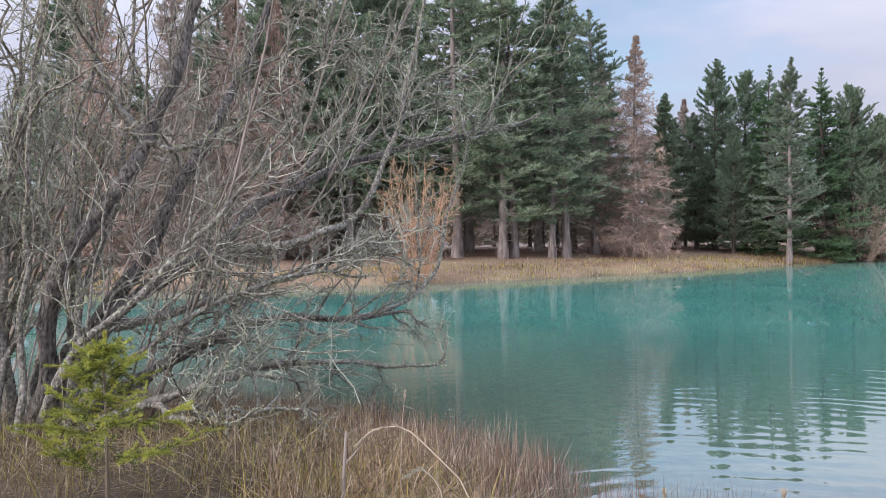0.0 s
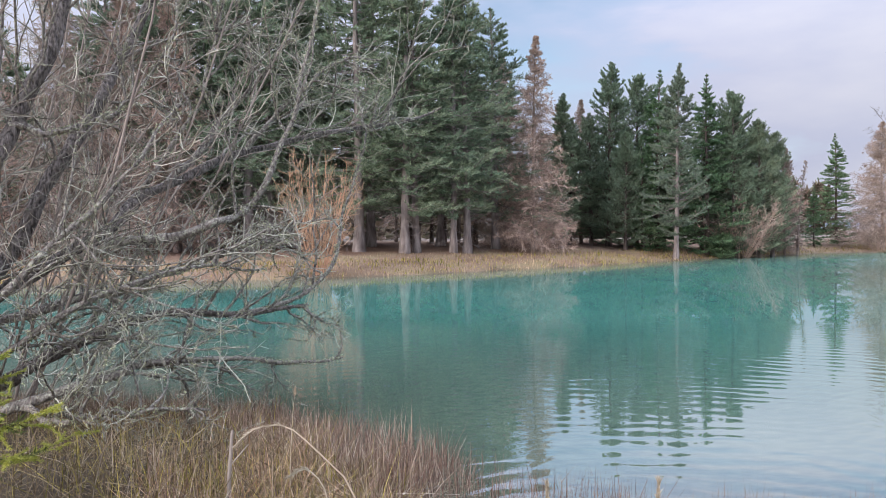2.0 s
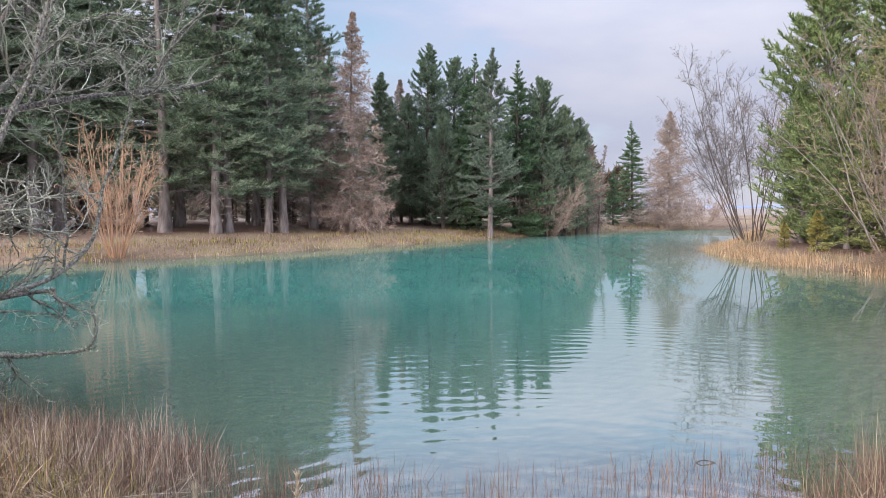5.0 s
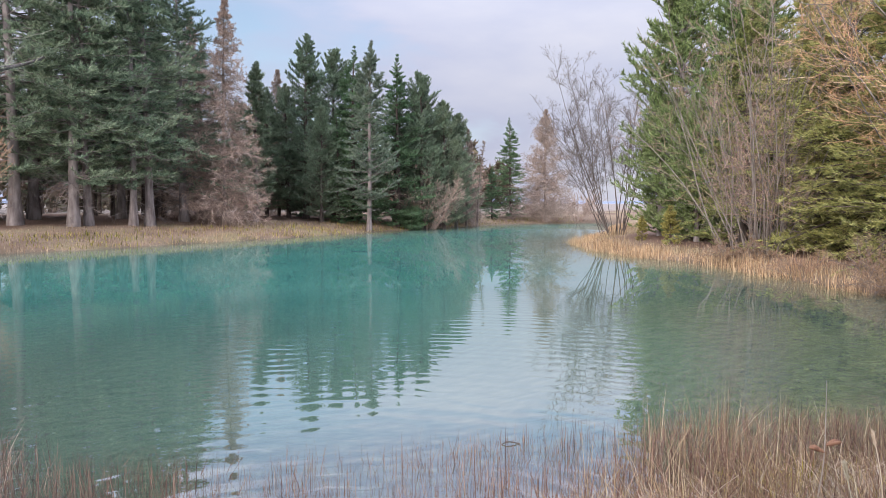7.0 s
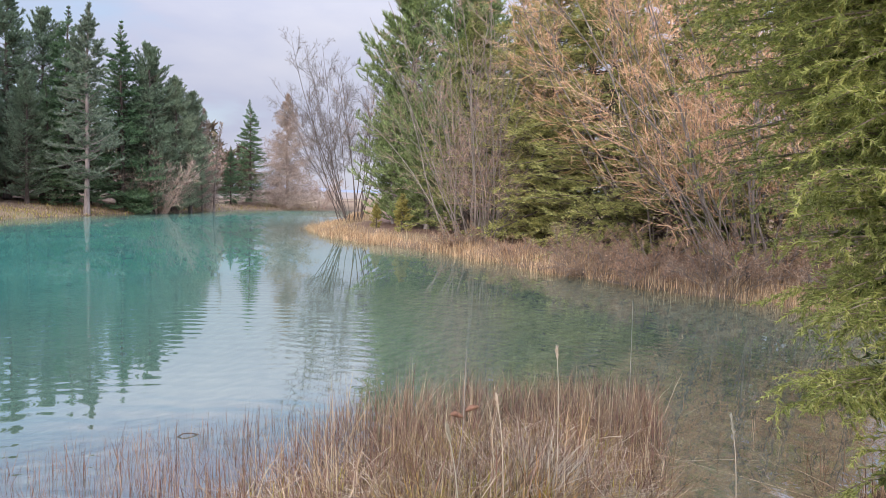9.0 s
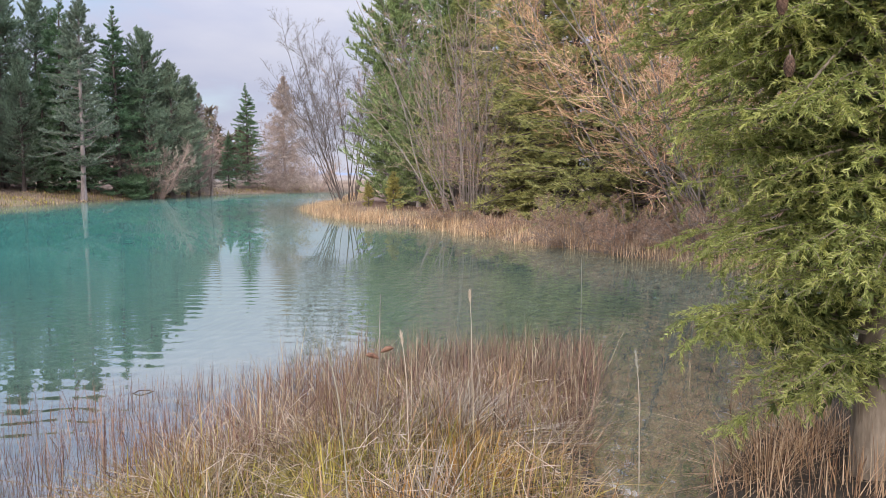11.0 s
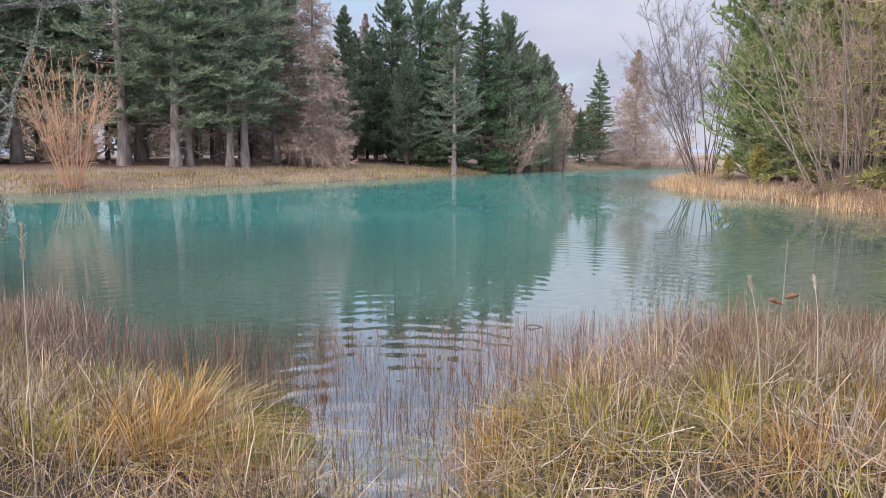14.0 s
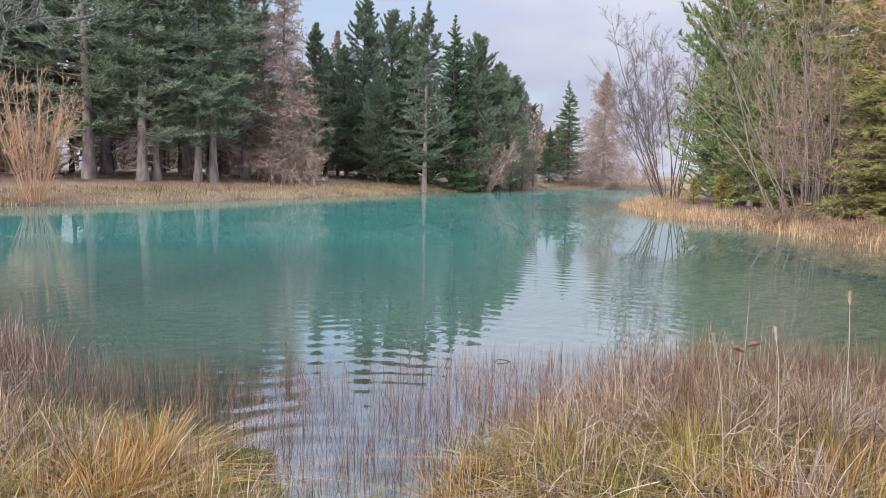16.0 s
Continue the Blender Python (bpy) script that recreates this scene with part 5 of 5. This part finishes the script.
def tangle(name, seed, poly, count, length, width, mat, label, lo=-0.1, hi=9, rise=0.10):
    """Fallen straws that lie across one another."""
    r = np.random.default_rng(seed)
    p = scatter(r, poly, count, lo, hi, 0.3)
    n = len(p)
    a, el = r.uniform(0, 2 * np.pi, n), r.normal(0.35, 0.45, n)
    L = length * r.uniform(0.4, 1.3, n)
    way = np.stack([np.cos(a) * np.cos(el), np.sin(a) * np.cos(el), np.sin(el)], 1)
    mid = np.stack([p[:, 0], p[:, 1], np.maximum(land(p[:, 0], p[:, 1]), 0) + 0.01 + rise * r.random(n) ** 1.5 + 0.5 * L * np.abs(np.sin(el))], 1)
    q = np.linspace(-0.5, 0.5, 4)
    P = mid[:, None] + q[None, :, None] * (L[:, None] * way)[:, None]
    P[:, :, 2] -= (4 * q**2)[None] * 0.10 * L[:, None] * r.uniform(-0.6, 1, (n, 1))
    P[:, 1:3] += r.normal(0, 0.03, (n, 2, 3)) * L[:, None, None]
    return tagged(new(name, raw_mesh(name, *ribbons(P, tapered(n, 4, width * r.uniform(0.6, 1.3, n), width * 0.4)), mat)), label, "grass", kind="stuff")


for m, (mx, my, mr, mn) in enumerate(((1.66, 3.7, 0.20, 4200), (1.78, 4.05, 0.16, 2600), (3.3, 2.75, 0.16, 1800))):
    rm = np.random.default_rng(180 + m)
    ma, md = rm.uniform(0, 2 * np.pi, mn), mr * np.sqrt(rm.random(mn))
    mb = np.stack([md * np.cos(ma) * 1.5, md * np.sin(ma), 0.05 * (1 - (md / mr) ** 2)], 1)
    mo = tagged(new("moss_patch", raw_mesh("moss_patch", *blades(rm, mb, rm.uniform(0.010, 0.032, mn), np.full(mn, 0.0035), rm.uniform(0, 0.8, mn), 0.5, 3), MOSS)), "low yellow-green moss patch at the water's edge", "moss", "moss patches")
    mo.matrix_world = pose(mx, my, max(ground_z(mx, my), 0.012), 0, 0, 20 * m)
tangle("fallen_straw", 85, RIGHT_NEAR, 2200, 0.26, 0.0020, STRAW, "pale fallen straws lying crosswise on the spit")
tangle("fallen_brown_straw", 86, SPIT, 1500, 0.24, 0.0016, REED, "fallen brown straws lying crosswise in the reeds", -0.2, 9, 0.16)
tangle("fallen_bank_straw", 87, LEFT_NEAR, 1800, 0.26, 0.0016, GOLD, "pale fallen straws lying crosswise on the bank")
tangle("fallen_willow_straw", 88, [(-7, 4.0), (-2.5, 3.6), (-0.6, 3.4), (0.6, 5.0), (0.3, 6.8), (-0.7, 8.0), (-2.4, 8.7), (-7, 9.4)], 2500, 0.36, 0.003, OLIVE, "brown fallen straws under the willow")
grass("left_bank_grass", 97, LEFT_BANK, 14000, 0.40, 0.005, OLIVE, "long olive-brown grass under the willow", 0.75, 0.8, -0.4, 9, 0.6, 3)
grass("left_bank_green", 82, LEFT_BANK, 2800, 0.38, 0.005, GREEN_BLADES, "long yellow-green grass under the willow", 0.6, 0.8, -0.1, 9, 0.95, 3, 0.6)
grass("left_bank_straw", 98, LEFT_BANK, 1500, 0.40, 0.005, STRAW, "long pale grass under the willow", 0.6, 0.9, -0.1, 9, 0.6)
grass("shore_edge_reeds", 99, [(-3.5, 8.3), (-1.0, 7.4), (0.2, 5.8), (1.3, 6.6), (0.4, 7.8), (-1.2, 9.0), (-3.5, 9.4)], 6000, 0.32, 0.005, REED, "brown reeds along the near shore", 0.28, 0.5, -0.8, 0.7, 0.5)
FAR_BANK = [(-34, 23), (-10, 28.5), (0, 30.5), (7, 34), (14, 38), (22, 43.5), (26, 46), (30, 48.5), (36, 51.5), (44, 51), (47, 56), (30, 53), (20, 48), (10, 42), (0, 37), (-12, 35), (-34, 30)]
grass("far_bank_straw", 101, FAR_BANK, 10000, 0.17, 0.014, GOLD, "pale dry grass on the far bank", 0.3, 0.6, -0.15, 5.5, 0.7, 3, 4.0)
grass("far_bank_brown", 102, FAR_BANK, 12000, 0.22, 0.014, GOLD, "golden-brown reeds on the far shore", 0.2, 0.5, -0.5, 3.5, 0.7, 3, 3.0)
grass("far_bank_green", 103, FAR_BANK, 6000, 0.20, 0.035, GREEN_BLADES, "short yellow-green grass on the far shore", 0.3, 0.5, 0.0, 3.5, 0.98, 3, 5.0)
RIGHT_BANK = [(13, -3), (17.5, -2), (17, 5), (18, 9), (20.5, 15), (22.5, 20), (24.5, 24), (32, 31), (42, 41), (38, 43), (23.5, 29.5), (20, 23.5), (18.2, 18), (15, 9), (14, 4)]
grass("right_bank_reeds", 104, RIGHT_BANK, 15000, 0.34, 0.011, BANK_REED, "dense golden reeds along the bank", 0.25, 0.5, -0.4, 0.8, 0.85, 3, 2.4)
grass("right_bank_straw", 105, RIGHT_BANK, 8000, 0.30, 0.011, BANK_REED, "pale reeds along the bank", 0.3, 0.5, -0.2, 1.7, 0.8, 3, 1.6)
for m, (x, y, n, h, mat, lab) in enumerate((
        (1.38, 4.05, 560, 0.33, TUSSOCK, "orange-gold arching grass tussock at the water"), (1.75, 4.3, 260, 0.20, MOSS, "low green tuft at the water's edge"), (1.0, 4.6, 300, 0.26, GREEN_BLADES, "yellow-green grass tussock on the bank"), (1.5, 3.5, 340, 0.24, GREEN_BLADES, "yellow-green grass tussock at the moss"), (2.05, 3.35, 120, 0.30, MOSS, "fresh green grass tuft at the channel"), (0.75, 3.6, 260, 0.26, GREEN_BLADES, "yellow-green grass tussock on the bank"),
        (1.2, 3.6, 420, 0.33, TUSSOCK, "orange-gold arching grass tussock on the bank"), (0.45, 4.0, 300, 0.32, STRAW, "straw-pale grass tussock on the bank"),
        (3.24, 3.25, 260, 0.30, TUSSOCK, "orange-gold grass tussock at the water"), (3.05, 3.1, 180, 0.27, GREEN_BLADES, "yellow-green grass tussock on the spit"), (2.7, 3.15, 160, 0.26, TUSSOCK, "orange-gold grass tussock on the spit"),
        (3.84, 2.95, 240, 0.26, TUSSOCK, "orange-gold grass tussock on the spit"), (3.5, 2.6, 200, 0.25, GREEN_BLADES, "yellow-green grass tussock on the spit"),
        (3.99, 2.25, 220, 0.26, TUSSOCK, "orange-gold grass tussock on the spit"), (4.5, 2.7, 200, 0.36, STRAW, "straw-pale grass tussock on the spit"), (4.9, 3.0, 200, 0.38, STRAW, "straw-pale grass tussock on the spit"),
        (2.25, 3.15, 70, 0.30, MOSS, "green grass tuft at the channel"),
        (2.5, 2.85, 110, 0.26, TUSSOCK, "gold grass tuft at the channel"), (5.45, 1.45, 200, 0.36, GOLD, "dry grass tuft beside the fir"),
        (5.85, 1.35, 180, 0.36, GOLD, "dry grass tuft beside the fir"), (-0.1, 4.6, 240, 0.42, GREEN_BLADES, "yellow-green grass tussock on the bank"))):
    tussock("grass_tussock", 120 + m, x, y, n, h, mat, lab)

r77 = np.random.default_rng(77)
for m in range(34):
    poly, area = ((RIGHT_NEAR, "spit"), (LEFT_NEAR, "bank"))[m % 3 == 2]
    tx, ty = scatter(r77, poly, 40, 0.05, 9)[0]
    mat, lab = ((TUSSOCK, "orange-gold"), (GREEN_BLADES, "yellow-green"), (STRAW, "straw-pale"))[(m * 7 // 3) % 3]
    tussock("grass_tussock", 200 + m, float(tx), float(ty), int(r77.integers(90, 190)), float(r77.uniform(0.18, 0.32)), mat, lab + " grass tussock on the " + area)

PALE_SEED = plant_material("pale_seed_husks", [(0.0, (0.34, 0.27, 0.20)), (0.5, (0.52, 0.45, 0.36)), (1.0, (0.70, 0.64, 0.54))], through=0.2)


def stalk(points, r0, head, label, mat=PALE_SEED):
    """A dry grass stalk with a feathery seed head."""
    r = np.random.default_rng(int(abs(points[0][0]) * 1000))
    at = np.array(points[0], float)
    P = spline(np.array(points) - at, 14)
    ob = thing("seed_stalk", *at, label, "grass stalk", "dry stalks")
    part("stem", tubes(P[None], np.linspace(r0, r0 * 0.5, 14)[None], 6), mat, ob, smooth=True)
    if head:
        i = np.zeros(260, int)
        C, T = on_path(P[None], i, r.uniform(1 - head, 1.0, 260))
        part("seed_head", needles(r, C, T, 1, 0.024, 0.0035, 0.22), PALE_SEED, ob, "pale feathery seed head", kind="stuff")
    return ob


def gz(x, y):
    return ground_z(x, y) - 0.02


for x, y, h, dx, dy, head in ((0.84, 3.02, 0.98, 0.02, 0.0, 0.16), (0.72, 3.05, 0.86, -0.06, 0.02, 0.2), (0.66, 3.3, 0.85, -0.02, 0.02, 0.14), (4.0, 2.6, 0.62, 0.05, 0.1, 0.12), (4.6, 2.7, 0.8, 0.03, 0.05, 0.1),
                              (3.4, 2.35, 0.7, -0.05, 0.05, 0.12), (5.05, 1.95, 0.75, 0.12, 0.1, 0.2), (7.5, 3.7, 1.05, -0.02, 0.0, 0.0), (-0.3, 5.6, 0.7, 0.04, 0.0, 0.1), (-2.35, 5.6, 0.9, -0.04, 0.02, 0.0)):
    stalk([(x, y, gz(x, y)), (x + 0.2 * dx, y + 0.2 * dy, gz(x, y) + 0.4 * h), (x + 0.55 * dx, y + 0.5 * dy, gz(x, y) + 0.75 * h), (x + dx, y + dy, gz(x, y) + h)], 0.0032, head, "tall pale dry grass stalk on the bank")
stalk([(0.22, 3.7, gz(0.22, 3.7)), (0.13, 3.72, 0.6), (0.07, 3.74, 0.92), (-0.07, 3.74, 1.09), (-0.17, 3.74, 1.175), (-0.27, 3.73, 1.17), (-0.33, 3.73, 1.12)], 0.004, 0.35, "arching dry grass stalk with drooping seed head")
stalk([(0.05, 3.8, gz(0.05, 3.8)), (0.0, 3.8, 0.6), (-0.03, 3.8, 0.9), (-0.1, 3.8, 1.0), (-0.16, 3.8, 0.98)], 0.0035, 0.3, "arching dry grass stalk with drooping seed head")

# a dead stick and a stem with two curled leaves
stick = thing("dead_stick", -0.62, 5.35, gz(-0.62, 5.35), "bleached dead stick standing in the grass", "stick")
part("stem", tubes(np.array([[(0, 0, 0), (0.01, 0, 0.25), (0.025, 0.03, 0.5)]]), np.array([[0.013, 0.011, 0.008]]), 8), GREY_BARK, stick, smooth=True)
part("side_twig", tubes(np.array([[(0.01, 0.01, 0.3), (0.06, 0.0, 0.36), (0.12, -0.01, 0.43)]]), np.array([[0.006, 0.005, 0.003]]), 6), GREY_BARK, stick)
twig = thing("bent_twig", 4.21, 5.32, gz(4.21, 5.32), "dark bent twig sticking out of the reeds", "stick")
part("stem", tubes(spline([(0.0, 0.0, 0.0), (0.02, 0.0, 0.2), (0.0, 0.02, 0.30), (-0.09, 0.06, 0.33), (-0.14, 0.08, 0.31)], 12)[None], np.linspace(0.006, 0.004, 12)[None], 6), DARK_BARK, twig, smooth=True)
DEAD_LEAF = bark_material("curled_dead_leaf", (0.12, 0.06, 0.04), (0.28, 0.155, 0.10), 40.0, deep=0.003)
leafy = thing("leafed_stem", 4.19, 2.99, gz(4.19, 2.99), "thin brown stem with two curled rust-brown leaves", "plant")
part("stem", tubes(spline([(0.05, 0.1, 0), (0.02, 0.03, 0.3), (0.0, 0.0, 0.5), (0.03, 0.02, 0.8)], 10)[None], np.linspace(0.004, 0.002, 10)[None], 6), GREY_BARK, leafy)


def curled_leaf(at, turn):
    u, v = np.linspace(-1, 1, 7), np.linspace(0, 1, 8)
    U, W = np.meshgrid(u, v, indexing="ij")
    wid = 0.028 * np.sin(np.pi * np.clip(W * 0.94 + 0.05, 0, 1)) ** 0.8
    X, Y, Z = W * 0.07, U * wid * np.cos(U * 0.9), np.abs(U) ** 1.5 * wid * 0.9 + 0.02 * W * W
    c, q = math.cos(radians(turn)), math.sin(radians(turn))
    V = np.stack([at[0] + c * X - q * Y, at[1] + q * X + c * Y, at[2] + Z], -1)
    idx = np.arange(56).reshape(7, 8)
    F = np.stack([idx[:-1, :-1], idx[1:, :-1], idx[1:, 1:], idx[:-1, 1:]], -1).reshape(-1, 4)
    ob = part("leaf", (V, [F]), DEAD_LEAF, leafy, smooth=True)
    s = ob.modifiers.new("thick", "SOLIDIFY")
    s.thickness = 0.002


curled_leaf((0.0, 0.0, 0.47), 140)
curled_leaf((0.01, 0.0, 0.50), 320)
